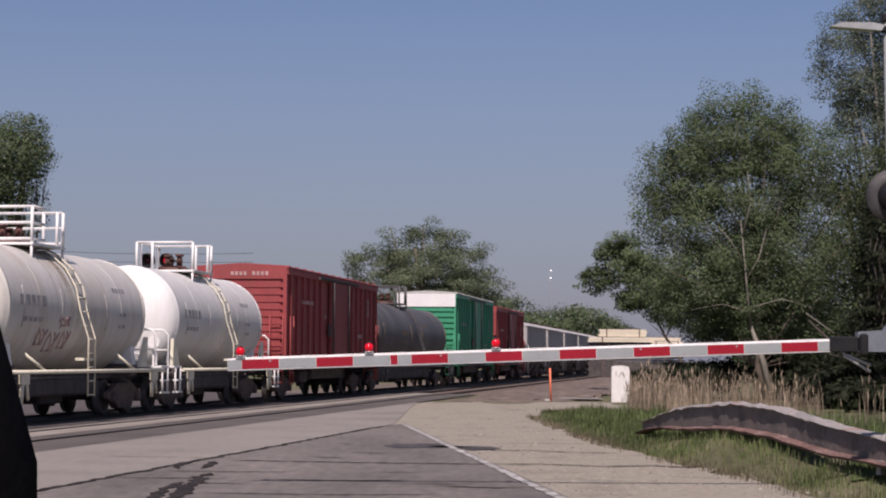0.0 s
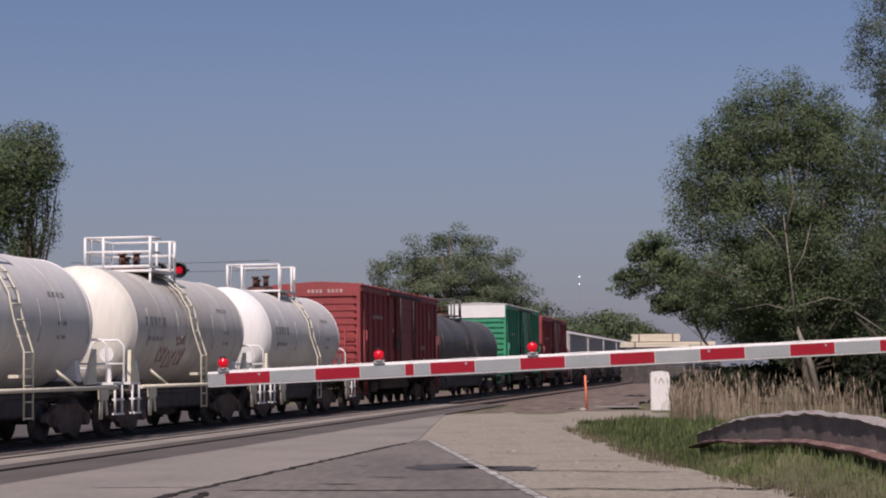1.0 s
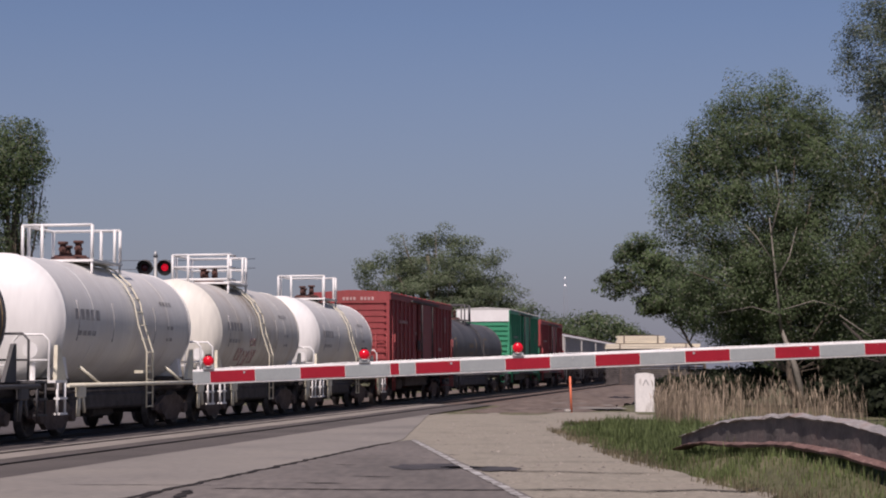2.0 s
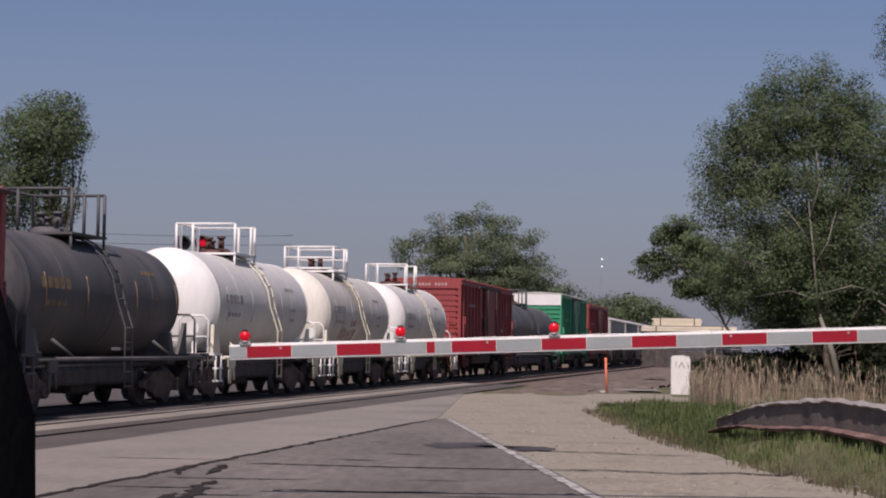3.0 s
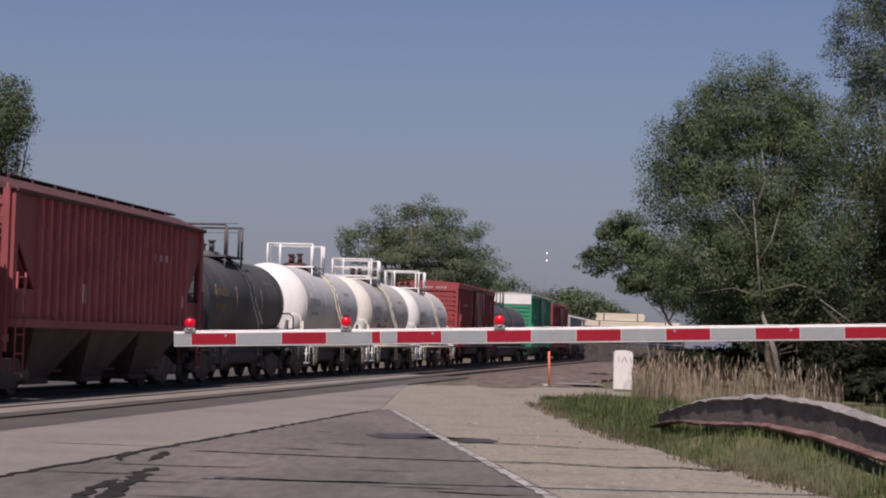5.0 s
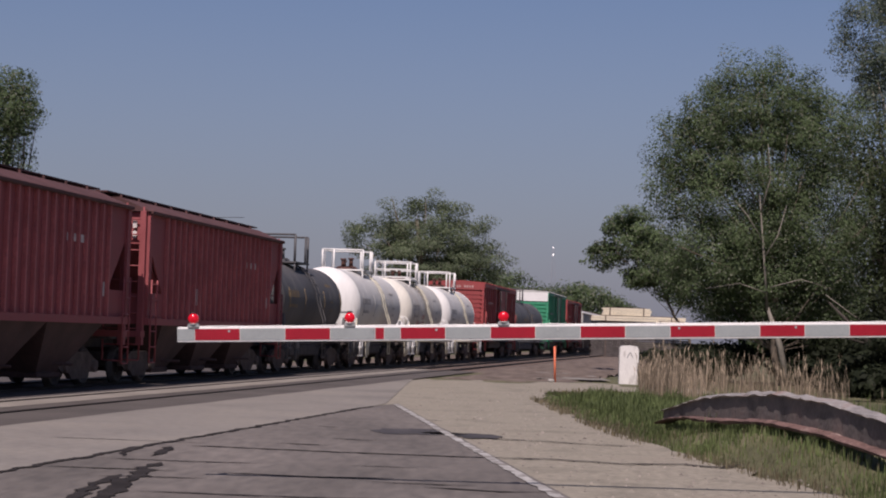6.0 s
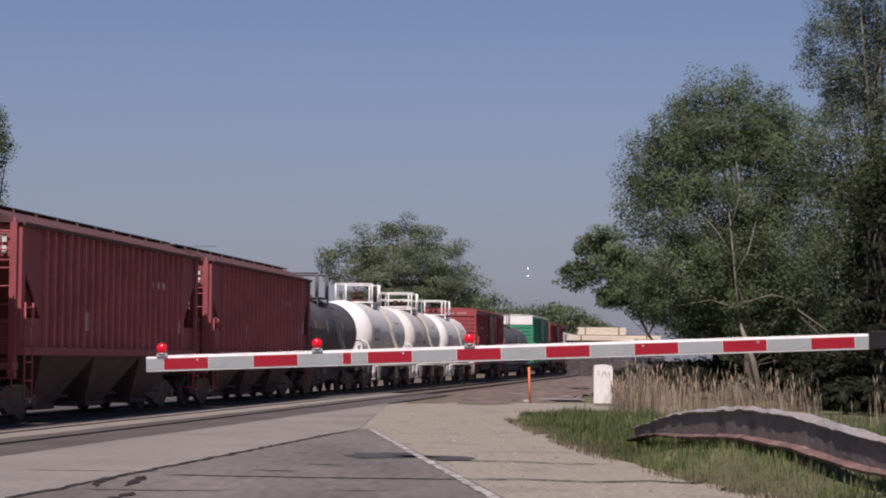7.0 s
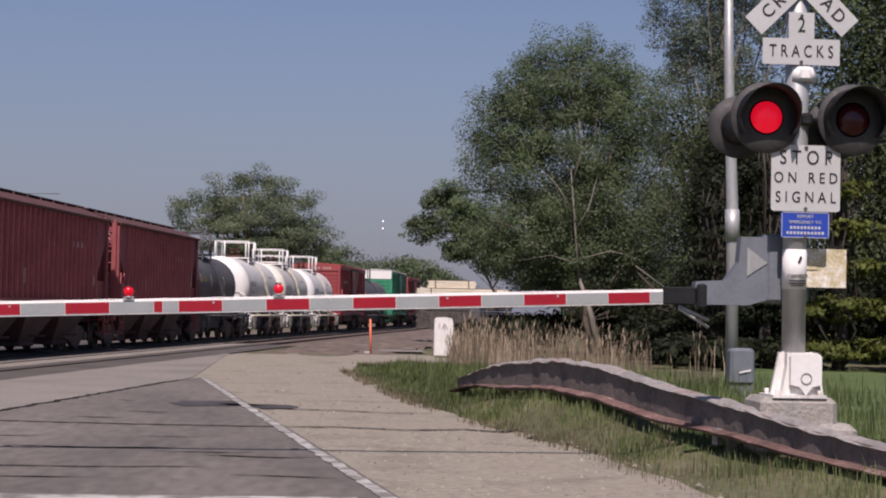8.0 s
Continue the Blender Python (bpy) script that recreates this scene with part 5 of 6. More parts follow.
# gate machine: drive box, support arm and counterweights
gm = Shape().prism([(-0.92, 1.14), (-0.92, 1.36), (-0.62, 1.38), (-0.50, 1.55), (-0.48, 1.80), (-0.08, 1.80), (-0.05, 1.25), (-0.40, 1.14)], facing(0, 0.32, 0), 0.16)
part("gate_support", gm, "grey_box", mast)
part("gate_machine", Shape().box((-0.02, 0.36, 1.5), (0.42, 0.44, 0.66), cut=0.03).box((0.0, 0.12, 1.45), (0.2, 0.1, 0.2), cut=0.02), "grey_box", mast)
part("arm_bracket", Shape().box((-1.02, 0.20, 1.22), (0.42, 0.08, 0.17), cut=0.01).box((-0.86, 0.20, 1.22), (0.1, 0.14, 0.24), cut=0.02), "black", mast)
stay = Shape()
for dz in (0.0, 0.07):
    stay.tube([(-1.06, 0.24, 1.10 + dz * 0.3), (-0.76, 0.28, 0.92 + dz)], 0.016, 6)
part("counterweight_rod", stay, "galv", mast)
# triangle of sunlight on the grey support, made as a pale plate
sun_patch = Shape().prism([(-0.42, 1.70), (-0.22, 1.55), (-0.42, 1.42)], facing(0, 0.155, 0), 0.006)
part("pale_arrow", sun_patch, "galv", mast)

# ---- the lamp pole behind it, with a cabinet at its foot ----
pole = empty("street_lamp", Matrix.Translation((8.2, 30.0, -0.03)), "tall grey steel street lamp pole with a flat lamp head", "street lamp")
part("pole", Shape().tube([(0.02, 0, 0), (0, 0, 3.1), (-0.10, 0, 5.6), (-0.14, 0, 7.85)], [0.11, 0.105, 0.085, 0.07], 14), "galv", pole)
part("sleeve", Shape().tube([(0, 0, 2.75), (-0.01, 0, 3.3)], 0.125, 14), "galv", pole)
part("pole_foot", Shape().box((0.05, 0, 0.1), (0.6, 0.5, 0.2), cut=0.04), "black", pole)
part("cap", Shape().box((-0.14, 0, 7.85), (0.24, 0.2, 0.16), cut=0.03), "black", pole)
part("lamp_arm", Shape().tube([(-0.14, 0, 7.63), (-0.4, -0.1, 7.65)], 0.05, 8).box((-0.28, -0.05, 7.63), (0.26, 0.12, 0.12), cut=0.02), "black", pole)
part("lamp_head", Shape().prism([(-0.5, 0.02), (0.45, -0.05), (0.5, 0.05), (0.3, 0.10), (-0.3, 0.10)], facing(-0.74, 0.05, 7.63), 0.28), "galv", pole, "pale flat lamp head")
cab = empty("junction_cabinet", Matrix.Translation((8.27, 29.6, 0.0)), "small grey steel cabinet at a pole foot", "cabinet")
part("cabinet_body", Shape().box((0, 0, 0.58), (0.42, 0.35, 0.62), cut=0.05).box((0, 0, 0.1), (0.4, 0.3, 0.3)), "grey_box", cab)
part("cabinet_door", Shape().box((0, -0.185, 0.58), (0.35, 0.02, 0.54), cut=0.008), "grey_box", cab)
part("handle", Shape().box((0.03, -0.21, 0.5), (0.2, 0.02, 0.025), ry=-12), "white", cab)

# ---- the bent guard beam beside the road ----
beam = empty("guard_beam", Matrix(), "bent rusty steel guard beam with a sunlit-coloured top edge", "guardrail")
course = []
for i in range(121):
    y = 27.7 - 16.2 * i / 120
    course.append(Vector((beam_top(y)[0], y, beam_top(y)[1])))


def swept(profile, pts, name, mat, jag=0.0):
    sh, k = Shape(), len(profile)
    v = []
    for i, p in enumerate(pts):
        d = pts[min(i + 1, len(pts) - 1)] - pts[max(i - 1, 0)]
        d = Vector((d.x, d.y, 0)).normalized()
        side = Vector((d.y, -d.x, 0))
        for a, b in profile:
            j = jag * (noise.noise((i * 0.37, a * 9, b * 9)) + 0.5 * noise.noise((i * 1.3, a * 7, 4)))
            v.append(p + side * (a + j) + Vector((0, 0, b * (0.42 + 0.40 * step(0, 26, i) - 0.42 * step(50, 120, i)) + j)))
    f = [(i * k + j, i * k + (j + 1) % k, i * k + k + (j + 1) % k, i * k + k + j) for i in range(len(pts) - 1) for j in range(k)]
    f += [tuple(range(k)), tuple(range(len(v) - 1, len(v) - 1 - k, -1))]
    return part(name, sh.add(v, f), mat, beam)


# shaded web and sunlit top differ by colour as well as by light
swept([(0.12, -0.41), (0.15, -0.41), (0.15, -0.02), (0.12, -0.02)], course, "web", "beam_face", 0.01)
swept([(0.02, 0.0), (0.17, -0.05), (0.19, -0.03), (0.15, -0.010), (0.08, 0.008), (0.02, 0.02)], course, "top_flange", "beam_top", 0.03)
swept([(0.05, -0.48), (0.28, -0.485), (0.30, -0.44), (0.22, -0.405), (0.05, -0.41)], course, "bottom_flange", "rust", 0.015)
for i in (42, 81, 114):
    p = course[i]
    h = p.z - rise(p.x - 0.1, p.y) + 0.25
    part("support_post", Shape().box((p.x - 0.06, p.y, p.z - 0.08 - h / 2), (0.10, 0.12, h), cut=0.01), "concrete", beam)
part("splice_plate", Shape().box(course[81] + Vector((-0.21, 0, -0.33)), (0.05, 0.09, 0.16), rz=20), "beam_top", beam)

# ---- small things on the verge ----
chips = random.Random(9)
for i in range(7):
    y = 24.6 - 1.05 * i + chips.uniform(-0.3, 0.3)
    x = beam_top(y)[0] + 0.55 + chips.uniform(0, 0.3)
    w, d, h = chips.uniform(0.18, 0.4), chips.uniform(0.2, 0.45), chips.uniform(0.14, 0.24)
    lump = empty("concrete_lump", Matrix.Translation((x, y, rise(x, y) + h * 0.35)) @ pose(0, 0, 0, chips.uniform(-9, 9), chips.uniform(-9, 9), chips.uniform(0, 90)), "broken pale concrete lump behind the guard beam", "rubble", "concrete lumps behind the beam")
    part("lump", Shape().box((0, 0, 0), (w, d, h), cut=0.04), "concrete", lump)

wp = empty("marker_post", Matrix.Translation((5.82, 59.5, -0.1)), "squat flaking whitewashed concrete marker post", "post")
out = [(-0.31, 0), (0.31, 0), (0.31, 1.18), (0.27, 1.30), (0.05, 1.34), (-0.24, 1.32), (-0.31, 1.24)]
part("post_body", Shape().prism(out, facing(0, 0.15, 0), 0.3), "post", wp)
part("post_mark", Shape().box((-0.02, -0.155, 1.02), (0.03, 0.01, 0.2), ry=25).box((0.08, -0.155, 1.02), (0.03, 0.01, 0.2), ry=-25), "mark", wp)
stake = empty("marker_stake", Matrix.Translation((3.36, 58.7, -0.03)), "thin orange fibreglass marker stake", "stake")
part("stake_rod", Shape().tube([(0.02, 0, 0), (-0.02, 0, 1.16)], 0.036, 8), "orange", stake)
part("stake_foot", Shape().box((-0.11, -0.1, 0.05), (0.22, 0.2, 0.12), cut=0.04), "concrete", stake)
stones = random.Random(5)
peb = Shape()
for i in range(1700):
    y = 12 + 46 * stones.random() ** 1.6
    e = verge_edge(y)
    x = stones.uniform(edge_x(min(y, 35)) + 0.2, e + 0.25) if y < 47 else stones.uniform(-1, 5)
    r = stones.uniform(0.006, 0.020) * (1.9 if stones.random() < 0.06 else 1)
    z = -0.006 + r * 0.3
    a = stones.uniform(0, 6)
    v = [(x + r * math.cos(a + k * 1.5708) * stones.uniform(0.7, 1.3), y + r * math.sin(a + k * 1.5708) * stones.uniform(0.7, 1.3), z - r * 0.3) for k in range(4)] + [(x, y, z + r * 0.5)]
    peb.add(v, [(0, 1, 4), (1, 2, 4), (2, 3, 4), (3, 0, 4)])
tagged(part("loose_stones", peb, "pebble"), "loose pale stones on the gravel shoulder", "stones", kind="stuff")


# ---- grass and reeds ----
def blades(name, mat, spots, label, category, width, seed, plume=False):
    rnd = random.Random(seed)
    sh = Shape()
    for x, y, z, h in spots:
        close = min(max(y / 28, 0.45), 1.2)
        a, lean = rnd.uniform(0, 6.28), rnd.uniform(0.05, 0.38) * h
        w = width * close * rnd.uniform(0.6, 1.4)
        dx, dy = math.cos(a), math.sin(a)
        px, py = -dy * w / 2, dx * w / 2
        mid = (x + dx * lean * 0.35, y + dy * lean * 0.35, z + h * 0.6)
        tip = (x + dx * lean, y + dy * lean, z + h)
        sh.add([(x - px, y - py, z - 0.03), (x + px, y + py, z - 0.03), (mid[0] + px * 0.8, mid[1] + py * 0.8, mid[2]), (mid[0] - px * 0.8, mid[1] - py * 0.8, mid[2]), tip], [(0, 1, 2, 3), (3, 2, 4)])
        if plume and rnd.random() < 0.45:
            q = w * 0.7
            sh.add([(tip[0], tip[1], tip[2] - 0.04), (tip[0] + q, tip[1], tip[2] + 0.08), (tip[0] + dx * 0.05, tip[1] + dy * 0.05, tip[2] + 0.19), (tip[0] - q, tip[1], tip[2] + 0.08)], [(0, 1, 2, 3)])
    return tagged(part(name, sh, mat), label, category, kind="stuff")


rnd = random.Random(11)
spots = []
while len(spots) < 46000:
    y = 10 + 37 * rnd.random() ** 1.35
    x = verge_edge(y) + 0.05 + rnd.expovariate(0.55)
    if x > 14:
        continue
    dense = 0.5 + 0.9 * noise.noise((x * 0.8, y * 0.5, 2.0))
    near = step(-0.1, 1.5, x - verge_edge(y) + 0.6 * noise.noise((x * 0.9, y * 0.35, 21.0))) * (1 - 0.7 * step(38, 46, y))
    if rnd.random() > dense * (0.08 + 0.92 * near) + 0.02:
        continue
    if y < 21 and rnd.random() > 0.25 + 0.5 * step(13, 21, y) + 0.8 * max(noise.noise((x * 1.1, y * 0.7, 12.0)), 0):
        continue
    h = rnd.uniform(0.04, 0.15) * (0.4 + 0.8 * near) * (1 + 2.2 * max(noise.noise((x * 1.7, y * 1.1, 5.0)), 0)) * (1 + 0.5 * step(18, 26, y))
    spots.append((x, y, rise(x, y), h))
blades("verge_grass", "grass", spots, "fresh green grass on the road verge", "grass", 0.016, 1)
spots = []
while len(spots) < 6500:
    y = 10 + 40 * rnd.random() ** 1.35
    x = verge_edge(y) - 0.25 + rnd.expovariate(0.8)
    if x < 13 and rnd.random() < 0.45 + noise.noise((x * 0.7, y * 0.4, 6.0)):
        spots.append((x, y, rise(x, y) if x > verge_edge(y) else -0.01, rnd.uniform(0.03, 0.14)))
blades("dry_verge_grass", "dry", spots, "dead tan grass among the green verge", "grass", 0.014, 3)
spots = []
while len(spots) < 2000:
    y = rnd.uniform(42, 61)
    k = rnd.random() ** 1.5 * 1.15
    x = (0.1045 + 0.1005 * k) * y
    tuft = noise.noise((x * 1.3, y * 0.5, 8.0))
    if rnd.random() > 0.45 + 0.9 * tuft + 0.35 * (k < 0.35):
        continue
    h = (rnd.uniform(0.2, 0.85) + 0.75 * max(tuft, 0)) * (1.12 - 0.25 * min(k, 1)) + (rnd.uniform(0.2, 0.55) if rnd.random() < 0.07 else 0)
    spots.append((x, y, -0.03, h * (0.7 + 0.3 * step(0.0, 0.12, k))))
for i in range(26):
    y = rnd.uniform(31, 36)
    spots.append((0.251 * y + rnd.gauss(0, 0.22), y, 0.0, rnd.uniform(0.5, 1.25)))
blades("reed_bed", "reed", spots, "dry tan reeds with feathery plumes", "reeds", 0.013, 2, True)


# ---- trees ----
def tree(name, base, lobes, leaves, size, leaf, bark, label, seed, core=0.25, trunk=0.22, clumps=26, group="", category="tree", spread=0.30, fork=0.45, limbs=4):
    """A trunk with limbs to each mass of the crown, and a crown of many small leaf faces in clumps."""
    rs = np.random.RandomState(seed)
    ob = empty(name, Matrix.Translation(base), label, category, group)
    b = Vector(base)
    lob = [(Vector(c) - b, rx, rz) for c, rx, rz in lobes]
    top = max(lob, key=lambda q: q[0].z)
    tr = Shape()
    k = 7
    spine = [Vector((top[0].x * (i / k) ** 1.4, top[0].y * (i / k) ** 1.4, top[0].z * i / k)) + Vector(rs.normal(0, 0.12, 3)) * (0 < i < k) for i in range(k + 1)]
    tr.tube(spine, [trunk * (1.25 - i / k) + 0.02 for i in range(k + 1)], 8)
    for c, rx, rz in lob:
        h = min(max(c.z * fork, 0.8), top[0].z * max(0.7, fork))
        st = spine[min(int(h / top[0].z * k), k - 1)]
        for _ in range(limbs):
            end = c + Vector((rs.uniform(-1, 1) * rx * 0.8, rs.uniform(-1, 1) * rx * 0.8, rs.uniform(-0.5, 0.8) * rz))
            mid = st.lerp(end, 0.5) + Vector(rs.normal(0, 0.25, 3))
            tr.tube([st, mid, end], [trunk * 0.38, trunk * 0.22, 0.015], 5)
    part("trunk", tr, bark, ob)
    wts = np.array([rx * rx * rz for _, rx, rz in lob])
    cnt = np.maximum((leaves * wts / wts.sum()).astype(int), 40)
    pos, out = [], []
    for (c, rx, rz), n in zip(lob, cnt):
        dirs = rs.normal(size=(clumps, 3))
        dirs /= np.linalg.norm(dirs, axis=1)[:, None]
        rad = rs.uniform(0.55, 1.08, clumps)[:, None]
        cen = dirs * rad * (rx, rx, rz)
        pick = rs.randint(0, clumps, n)
        jit = rs.normal(size=(n, 3))
        jit *= 1.6 * (rs.rand(n) ** 0.4 / np.linalg.norm(jit, axis=1))[:, None]
        p = cen[pick] + jit * (rx * spread, rx * spread, rz * spread * 0.8)
        face = jit * 0.6 + dirs[pick] * 0.9 + (0, 0, 0.5) + rs.normal(size=(n, 3)) * 0.55
        inner = rs.rand(n) < core
        q = np.clip(rs.normal(size=(n, 3)), -1.6, 1.6) * (rx * 0.42, rx * 0.42, rz * 0.42)
        p[inner] = q[inner]
        pos.append(p + np.array(c))
        out.append(face)
    pos, out = np.concatenate(pos), np.concatenate(out)
    keep = pos[:, 2] > 0.15
    pos, out = pos[keep], out[keep]
    n = len(pos)
    a = np.cross(out, rs.normal(size=(n, 3)))
    a /= np.linalg.norm(a, axis=1)[:, None]
    c2 = np.cross(a, out)
    c2 /= np.linalg.norm(c2, axis=1)[:, None]
    s = size * rs.uniform(0.6, 1.4, n)[:, None]
    v = np.stack([pos - a * s, pos + c2 * s * 0.55, pos + a * s, pos - c2 * s * 0.55], 1).reshape(-1, 3)
    me = bpy.data.meshes.new("crown")
    me.from_pydata(v.tolist(), [], np.arange(4 * n).reshape(-1, 4).tolist())
    me.materials.append(MAT[leaf])
    cr = new("crown", me)
    cr.parent = ob
    return ob


big_tree = tree("tree", (11.6, 64.0, -0.05), [((10.6, 65.1, 10.0), 1.95, 2.05), ((8.8, 65.4, 8.2), 1.95, 1.75), ((10.5, 65.1, 6.2), 2.4, 2.3), ((12.8, 64.7, 9.0), 1.9, 1.9), ((12.9, 64.7, 5.9), 2.3, 2.3), ((9.3, 65.3, 4.6), 2.3, 1.9), ((11.4, 65.6, 3.6), 2.8, 1.4), ((10.6, 64.9, 4.0), 1.7, 1.2), ((12.7, 64.8, 4.0), 1.8, 1.3), ((11.9, 64.9, 9.9), 1.6, 1.6), ((9.3, 65.2, 9.3), 1.5, 1.5), ((7.8, 65.5, 6.8), 1.1, 1.4), ((13.7, 65.6, 2.4), 1.8, 1.2), ((10.6, 66.8, 2.6), 2.0, 0.8)],
     230000, 0.043, "leaf", "bark", "large leafy broad tree with pale branches", 21, limbs=5, clumps=95, spread=0.17, fork=0.62, trunk=0.09)
tree("tree", (10.8, 79.6, -0.05), [((7.6, 79.6, 5.9), 1.5, 1.3), ((6.5, 79.7, 5.0), 0.8, 0.7), ((9.0, 79.5, 5.0), 1.5, 1.5), ((8.2, 79.6, 4.2), 1.0, 0.6), ((10.2, 79.4, 4.2), 1.2, 1.2)],
     30000, 0.06, "leaf", "bark", "smaller light green tree beside a large one", 22, trunk=0.045, fork=0.8, clumps=34, spread=0.2)
tree("tree", (17.8, 74.0, -0.05), [((17.0, 74.1, 9.1), 1.8, 2.0), ((17.4, 74.0, 5.4), 2.1, 2.9), ((19.4, 73.5, 8.2), 2.1, 3.3), ((19.7, 73.4, 4.3), 2.1, 2.1), ((16.0, 74.0, 2.4), 2.4, 1.9), ((19.5, 73.4, 2.0), 2.4, 1.6)],
     90000, 0.06, "leaf_mid", "dark_bark", "dense green tree behind a larger one", 23, core=0.35)
tree("tree", (20.4, 81.6, -0.05), [((18.9, 81.9, 15.6), 2.0, 2.5), ((20.4, 81.5, 17.8), 2.2, 2.7), ((19.5, 81.7, 12.5), 1.8, 1.6), ((21.4, 81.2, 13.6), 1.8, 2.1), ((22.8, 81.0, 17.0), 2.2, 2.6), ((19.3, 81.7, 13.8), 1.6, 1.4)],
     60000, 0.055, "leaf_grey", "pale_bark", "tall sparse tree with silvery leaves", 24, core=0.12, clumps=90, spread=0.17)
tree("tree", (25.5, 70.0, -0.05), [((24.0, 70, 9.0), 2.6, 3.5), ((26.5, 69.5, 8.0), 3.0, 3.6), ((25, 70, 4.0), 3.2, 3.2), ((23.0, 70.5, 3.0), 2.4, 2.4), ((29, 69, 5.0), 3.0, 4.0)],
     24000, 0.11, "leaf_shaded", "dark_bark", "dark broad tree at the edge of a wood", 25, core=0.35)
tree("tree", (19.6, 57.0, -0.05), [((18.6, 57, 11.5), 2.4, 2.6), ((21.0, 57, 12.5), 2.8, 3.0), ((18.4, 57, 7.5), 2.3, 2.6), ((21.4, 56.5, 8.0), 3.0, 3.2), ((20.0, 57, 4.2), 3.0, 2.4), ((23.5, 56, 10.0), 3.0, 4.0)],
     90000, 0.07, "leaf_mid", "dark_bark", "tall dark tree behind the crossing mast", 30, core=0.3, clumps=50)
# fills the shaded gap; the shade is painted into its leaves
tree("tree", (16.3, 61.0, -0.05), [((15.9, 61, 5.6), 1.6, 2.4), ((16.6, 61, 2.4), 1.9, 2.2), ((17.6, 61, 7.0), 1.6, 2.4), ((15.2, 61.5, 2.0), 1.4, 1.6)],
     50000, 0.07, "leaf_shaded", "dark_bark", "tree beside the large one with shade in its leaf colour", 31, core=0.4, clumps=40)
# pale stem and bare limbs on the near side of the large tree
for a, b, c, r in (((11.75, 63.2, -0.1), (11.4, 63.1, 1.4), (10.95, 63.1, 2.7), 0.13), ((10.95, 63.1, 2.6), (10.75, 62.9, 4.4), (10.55, 62.9, 6.6), 0.09), ((10.75, 62.9, 4.4), (11.2, 62.8, 5.2), (11.5, 62.9, 6.3), 0.05), ((10.7, 62.9, 5.0), (10.1, 62.8, 5.9), (9.7, 63.0, 6.4), 0.045), ((10.6, 62.9, 6.0), (10.9, 62.8, 7.2), (10.8, 62.9, 8.4), 0.05), ((11.0, 63.0, 3.4), (12.0, 62.7, 3.7), (13.2, 62.8, 3.4), 0.04), ((10.9, 63.0, 3.2), (9.9, 62.8, 3.5), (8.8, 63.0, 3.3), 0.035), ((12.9, 62.8, 3.2), (13.8, 62.4, 2.5), (14.7, 62.2, 2.0), 0.035)):
    part("branch", Shape().tube([Vector(q) - Vector((11.6, 64.0, -0.05)) for q in (a, b, c)], [r * 0.62, r * 0.42, r * 0.15] if r < 0.1 else [r, r * 0.85, r * 0.45], 6), "pale_bark", big_tree)
tree("tree", (-2.6, 180.0, -0.05), [((-3.9, 179.9, 12.6), 4.0, 3.0), ((-7.6, 179.8, 10.9), 3.5, 2.2), ((0.3, 180.0, 11.0), 4.0, 3.2), ((-3.0, 179.9, 8.7), 6.2, 2.5), ((2.7, 180.0, 8.4), 3.1, 2.5), ((-2.0, 180.0, 5.0), 6.0, 2.5)],
     80000, 0.10, "leaf_light", "bark", "broad spreading tree far behind the train", 26, limbs=6, core=0.1, trunk=0.5, clumps=44, spread=0.19)
tree("tree", (5.8, 200.0, -0.05), [((5.0, 199.9, 7.0), 3.4, 2.0), ((7.5, 199.9, 5.6), 4.2, 1.8), ((10.5, 199.0, 4.2), 4.0, 1.6), ((4.0, 200.0, 4.0), 5.0, 2.5)],
     24000, 0.14, "leaf", "bark", "low rounded tree beyond the railway", 27)
tree("tree", (18.0, 260.0, -0.05), [((19.3, 259.3, 7.0), 4.5, 2.8), ((15.3, 259.5, 6.5), 4.1, 2.0), ((17.0, 259.5, 3.4), 7.5, 2.6), ((23.5, 259.0, 4.5), 4.0, 2.6)],
     24000, 0.18, "leaf", "bark", "distant rounded tree at the far end of the track", 28)
tree("tree", (-21.9, 87.3, -0.05), [((-21.7, 87.3, 12.8), 1.4, 1.1), ((-21.2, 87.4, 11.7), 1.3, 1.4), ((-22.0, 87.2, 10.4), 1.7, 1.4), ((-22.6, 87.1, 11.8), 1.9, 1.9), ((-23.4, 87.0, 10.6), 2.2, 2.4), ((-22.4, 87.2, 8.2), 1.8, 1.6), ((-24.8, 87.0, 8.0), 2.2, 2.4)],
     40000, 0.065, "leaf", "bark", "tall leafy tree behind the train", 29, clumps=40, spread=0.22)
for i, (x, y, r, h) in enumerate(((28, 150, 5, 5), (33, 110, 5, 7), (-28, 130, 5, 5))):
    tree("tree", (x, y, -0.05), [((x - r * 0.4, y, h * 0.6), r * 0.6, h * 0.35), ((x + r * 0.4, y, h * 0.5), r * 0.6, h * 0.35), ((x, y, h * 0.25), r * 0.9, h * 0.3)], 3500, 0.28, "leaf", "bark", "rounded tree in the distant wood", 40 + i)

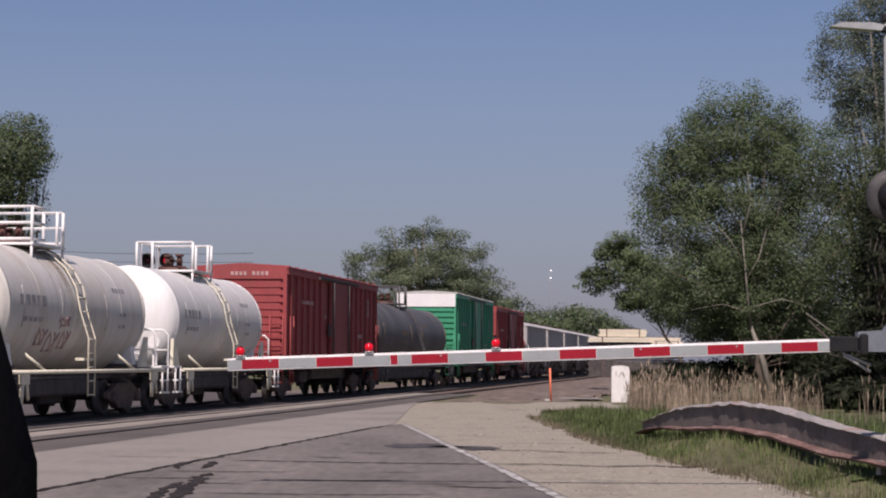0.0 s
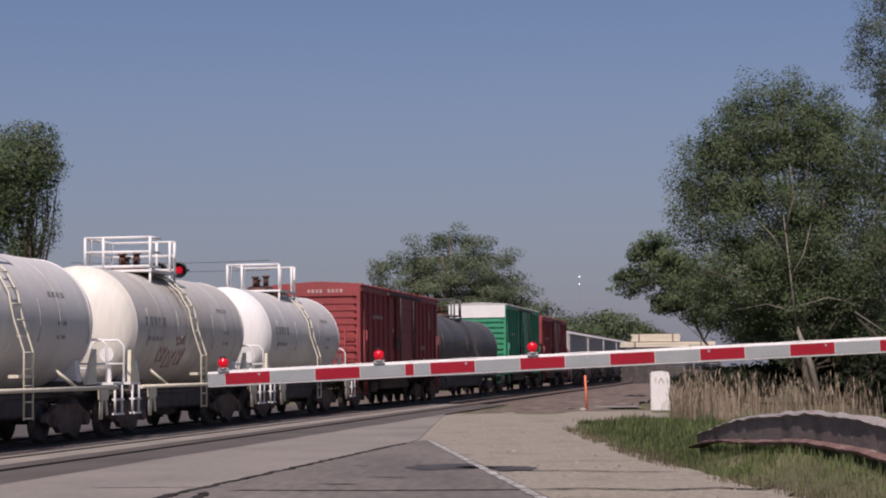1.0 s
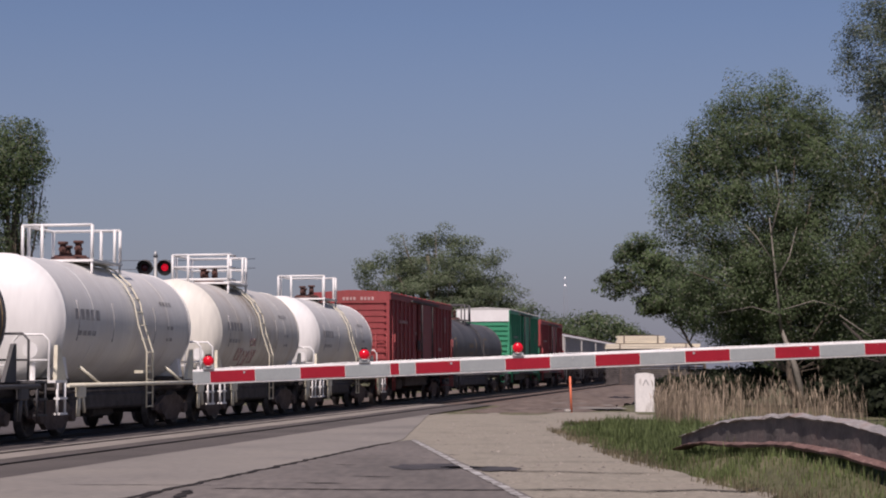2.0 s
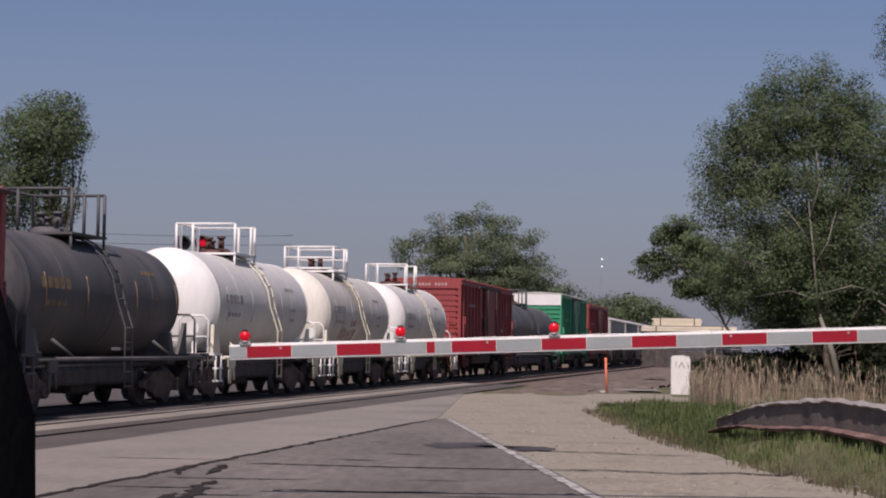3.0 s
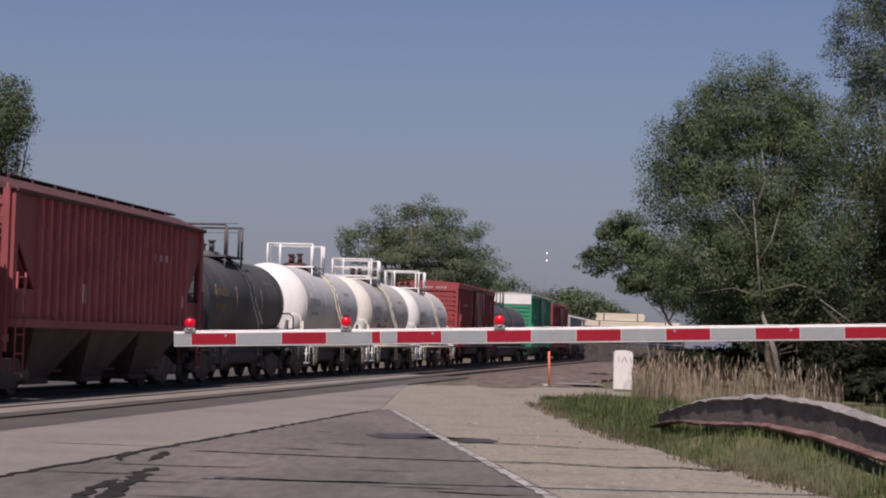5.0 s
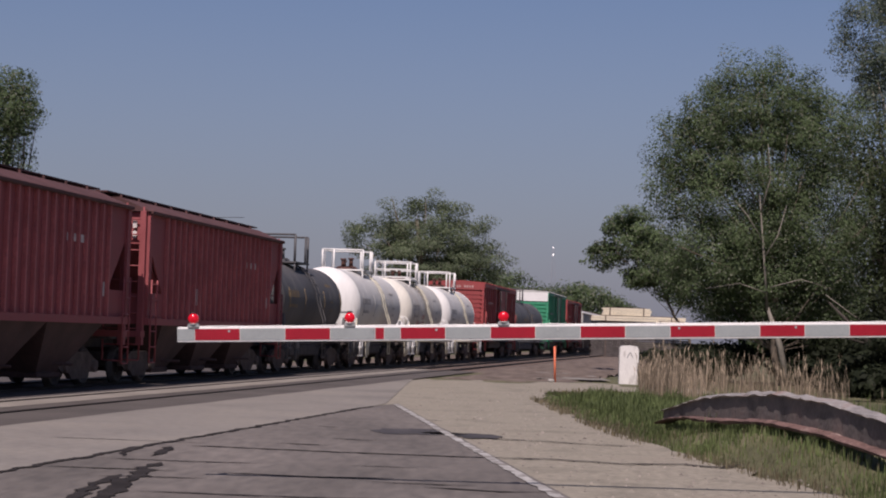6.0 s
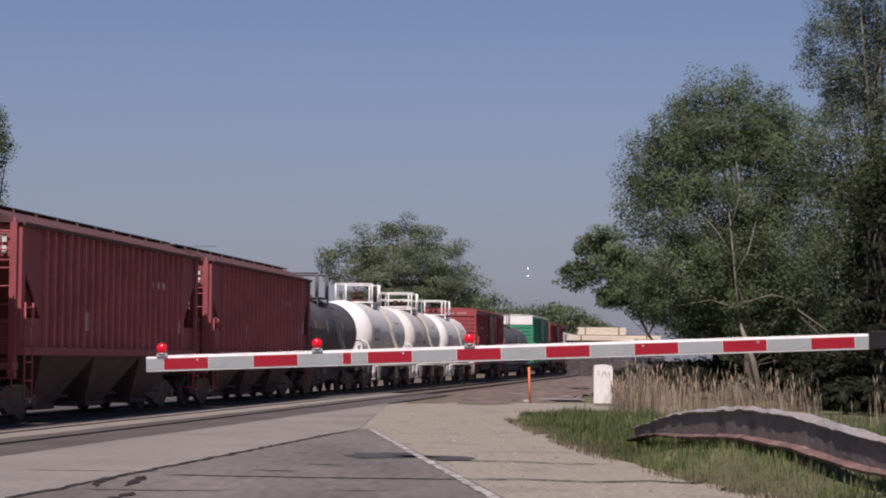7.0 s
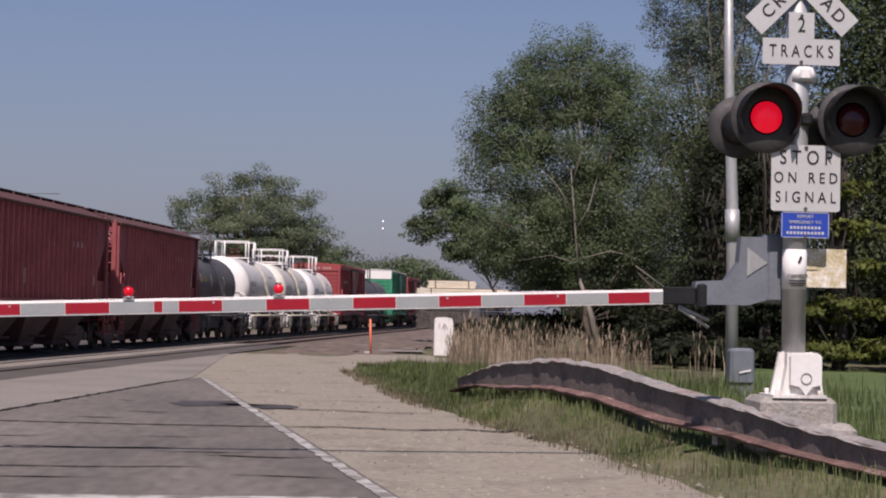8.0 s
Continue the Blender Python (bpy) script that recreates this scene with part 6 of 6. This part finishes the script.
# conifers left of x = 15 take leaves with the shade painted in
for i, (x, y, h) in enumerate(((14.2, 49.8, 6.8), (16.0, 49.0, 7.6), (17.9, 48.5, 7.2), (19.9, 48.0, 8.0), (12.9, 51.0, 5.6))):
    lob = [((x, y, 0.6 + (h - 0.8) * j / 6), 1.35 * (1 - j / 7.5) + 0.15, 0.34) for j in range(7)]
    tree("conifer", (x, y, -0.03), lob, 5200, 0.085, "needle" if x > 15 else "leaf_shaded", "dark_bark", "yellow-green layered conifer behind a lawn" if x > 15 else "layered conifer with shade put into its dark green", 60 + i, core=0.2, trunk=0.14, clumps=30, group="conifers behind the lawn", category="conifer", spread=0.2)
# undergrowth shade is put into the leaf colour of these shrubs
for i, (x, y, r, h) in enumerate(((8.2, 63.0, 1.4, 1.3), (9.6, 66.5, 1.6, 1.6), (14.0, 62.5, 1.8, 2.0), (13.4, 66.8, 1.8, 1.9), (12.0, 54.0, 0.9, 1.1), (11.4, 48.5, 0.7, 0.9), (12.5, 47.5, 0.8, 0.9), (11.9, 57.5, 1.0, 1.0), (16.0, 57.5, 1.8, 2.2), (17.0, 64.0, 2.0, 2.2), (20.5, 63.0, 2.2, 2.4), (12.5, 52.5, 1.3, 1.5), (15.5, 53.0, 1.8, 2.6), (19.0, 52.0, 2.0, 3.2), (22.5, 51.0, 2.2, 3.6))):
    tree("shrub", (x, y, -0.03), [((x - r * 0.4, y, h * 0.5), r * 0.7, h * 0.45), ((x + r * 0.4, y, h * 0.55), r * 0.7, h * 0.45)], 2600, 0.11, "leaf_shaded", "dark_bark", "dense shrub at the wood's edge, its shade in the leaf colour", 80 + i, core=0.4, trunk=0.06, group="shrubs below the trees", category="shrub")

# added dark row, so that gaps under the cars look shaded
for i in range(13):
    q = on_track(-26 + 11 * i, -13 - 2.5 * (i % 3))
    x, y, r, h = q.x, q.y, 3.6, 1.9 + 0.5 * (i % 2)
    tree("shrub", (x, y, -0.05 - 0.1 * (y > 58)), [((x - r * 0.3, y - r * 0.5, h * 0.5), r * 0.75, h * 0.5), ((x + r * 0.3, y + r * 0.5, h * 0.5), r * 0.75, h * 0.5)], 2200, 0.16, "leaf_shaded", "dark_bark", "dark shrub added beyond the railway to darken gaps under the train", 120 + i, core=0.5, trunk=0.06, group="hedge beyond the railway", category="shrub")

# fallen limb leaning out of the undergrowth
limb = Shape().tube([(15.2, 60.5, 0.2), (13.9, 60.6, 1.6), (12.6, 60.8, 2.9)], [0.12, 0.09, 0.03], 7).tube([(14.0, 60.6, 1.5), (13.2, 60.3, 1.7)], [0.05, 0.02], 5)
tagged(part("fallen_limb", limb, "dark_bark"), "bare grey limb leaning out of the shrubs", "branch")

# ---- the distance: far crossing signal, lumber stacks, radio tower ----
far = empty("crossing_signal", Matrix.Translation((-11.2, 65.0, -0.05)), "crossing signal beyond the tracks with paired red lamps", "crossing signal")
part("pole", Shape().tube([(0, 0, 0), (0, 0, 5.55)], 0.07, 10), "galv", far)
part("pole_tip", Shape().tube([(0, 0, 5.5), (0, 0, 5.7)], [0.1, 0.03], 8), "galv", far)
part("lamp_crossarm", Shape().tube([(-0.7, 0, 5.1), (0.7, 0, 5.1)], 0.035, 6), "black", far)
flasher(far, -0.36, -0.14, 5.1, -4, "lens_off", 0.95)
flasher(far, 0.36, -0.14, 5.1, -4, "lens_on", 0.95)
wires = Shape()
for z, sag in ((5.42, 0.06), (5.08, 0.04)):
    wires.tube([(-3.6 + 0.45 * i, 0.05, z - sag * (1 - ((i - 8) / 8) ** 2)) for i in range(17)], 0.012, 4)
part("span_wire", wires, "black", far)

for x, w, z0, z1, y in ((15.2, 4.2, 3.55, 4.2, 159), (16.2, 8.2, 3.05, 3.5, 158.6), (19.0, 2.8, 2.6, 3.12, 157.8), (16.4, 8.4, 1.6, 3.0, 158.9), (16.4, 8.6, 0.0, 1.55, 158.9)):
    wood = "lumber" if z0 > 2 else "under"
    st = empty("lumber_bundle", Matrix.Translation((x, y, z0 - (0.03 if z0 == 0 else 0))), "stacked bundle of cream sawn lumber" if z0 > 2 else "bundle of dark lumber under a pale stack", "lumber", "stacked lumber bundles")
    n = max(int((z1 - z0) / 0.16), 2)
    for k in range(n):
        part("board_layer", Shape().box((0.05 * ((k * 7) % 3 - 1), 0, (k + 0.5) * (z1 - z0) / n), (w, 1.3, (z1 - z0) / n - 0.025)), wood, st)
    part("spacer", Shape().box((-w * 0.35, 0, (z1 - z0) / 2), (0.1, 1.36, z1 - z0)).box((w * 0.35, 0, (z1 - z0) / 2), (0.1, 1.36, z1 - z0)).box((0, 0, z1 - z0 + 0.03), (w * 0.8, 0.1, 0.05)), "truck", st)

tower = empty("radio_tower", Matrix.Translation((25.5, 469.4, 0)), "slender lattice radio tower with white strobe lights", "radio tower")
lat = Shape()
for k in range(3):
    a = 2.0944 * k
    lat.tube([(1.5 * math.cos(a), 1.5 * math.sin(a), 0), (0.3 * math.cos(a), 0.3 * math.sin(a), 24.6)], 0.028, 5)
for i in range(20):
    z0, z1 = i * 1.22, (i + 1) * 1.22
    for k in range(3):
        a, b = 2.0944 * k, 2.0944 * (k + 1)
        r0, r1 = 1.5 - 1.2 * z0 / 24.6, 1.5 - 1.2 * z1 / 24.6
        lat.tube([(r0 * math.cos(a), r0 * math.sin(a), z0), (r1 * math.cos(b), r1 * math.sin(b), z1)], 0.014, 4)
part("lattice", lat, "tower", tower)
for z in (24.8, 22.9):
    part("strobe", Shape().lathe([(-0.16, 0.02), (-0.11, 0.12), (0.11, 0.12), (0.16, 0.02)], pose(0, -0.2, z, 0, -90, 0), 10), "beacon", tower)

# dark door pillar of the car from which the road is seen at first
pil = empty("car_pillar", Matrix.Translation((-0.20, -2.9, 0.0)), "black car door pillar close to the eye", "car pillar")
part("pillar_trim", Shape().tube([(0.006, 0, 0.0), (0.006, 0, 1.20), (0.004, 0, 1.36), (-0.012, 0, 1.42), (-0.03, 0, 1.46), (-0.12, 0, 1.56)], [0.06, 0.06, 0.058, 0.055, 0.05, 0.05], 10), "pillar", pil)


# ---- what moves: the train and its wheels, and the car of the eye ----
def motions():
    # the car with the eye in it rolls up to the crossing, stops and sways a little
    walk(pil, [(0.0, pose(-0.20, -2.9, 0)), (0.5, pose(-0.24, 0.586, 0)), (2.4, pose(-0.24, 0.586, 0)), (2.9, pose(-0.209, 0.586, 0)), (3.1, pose(-0.209, 0.586, 0)), (3.6, pose(-0.25, 0.586, 0)), (8.0, pose(-0.26, 0.586, 0))])
    for car, s in TRAIN:
        walk(car, [(t, car_pose(s, t)) for t in range(9)])
        for truck in car.children:
            for axle in truck.children:
                at = axle.matrix_basis.translation.copy()
                walk(axle, [(i / 15, pose(*at, 0, math.degrees(SPEED * i / 15 / 0.42) % 360, 0)) for i in range(121)])


motions()
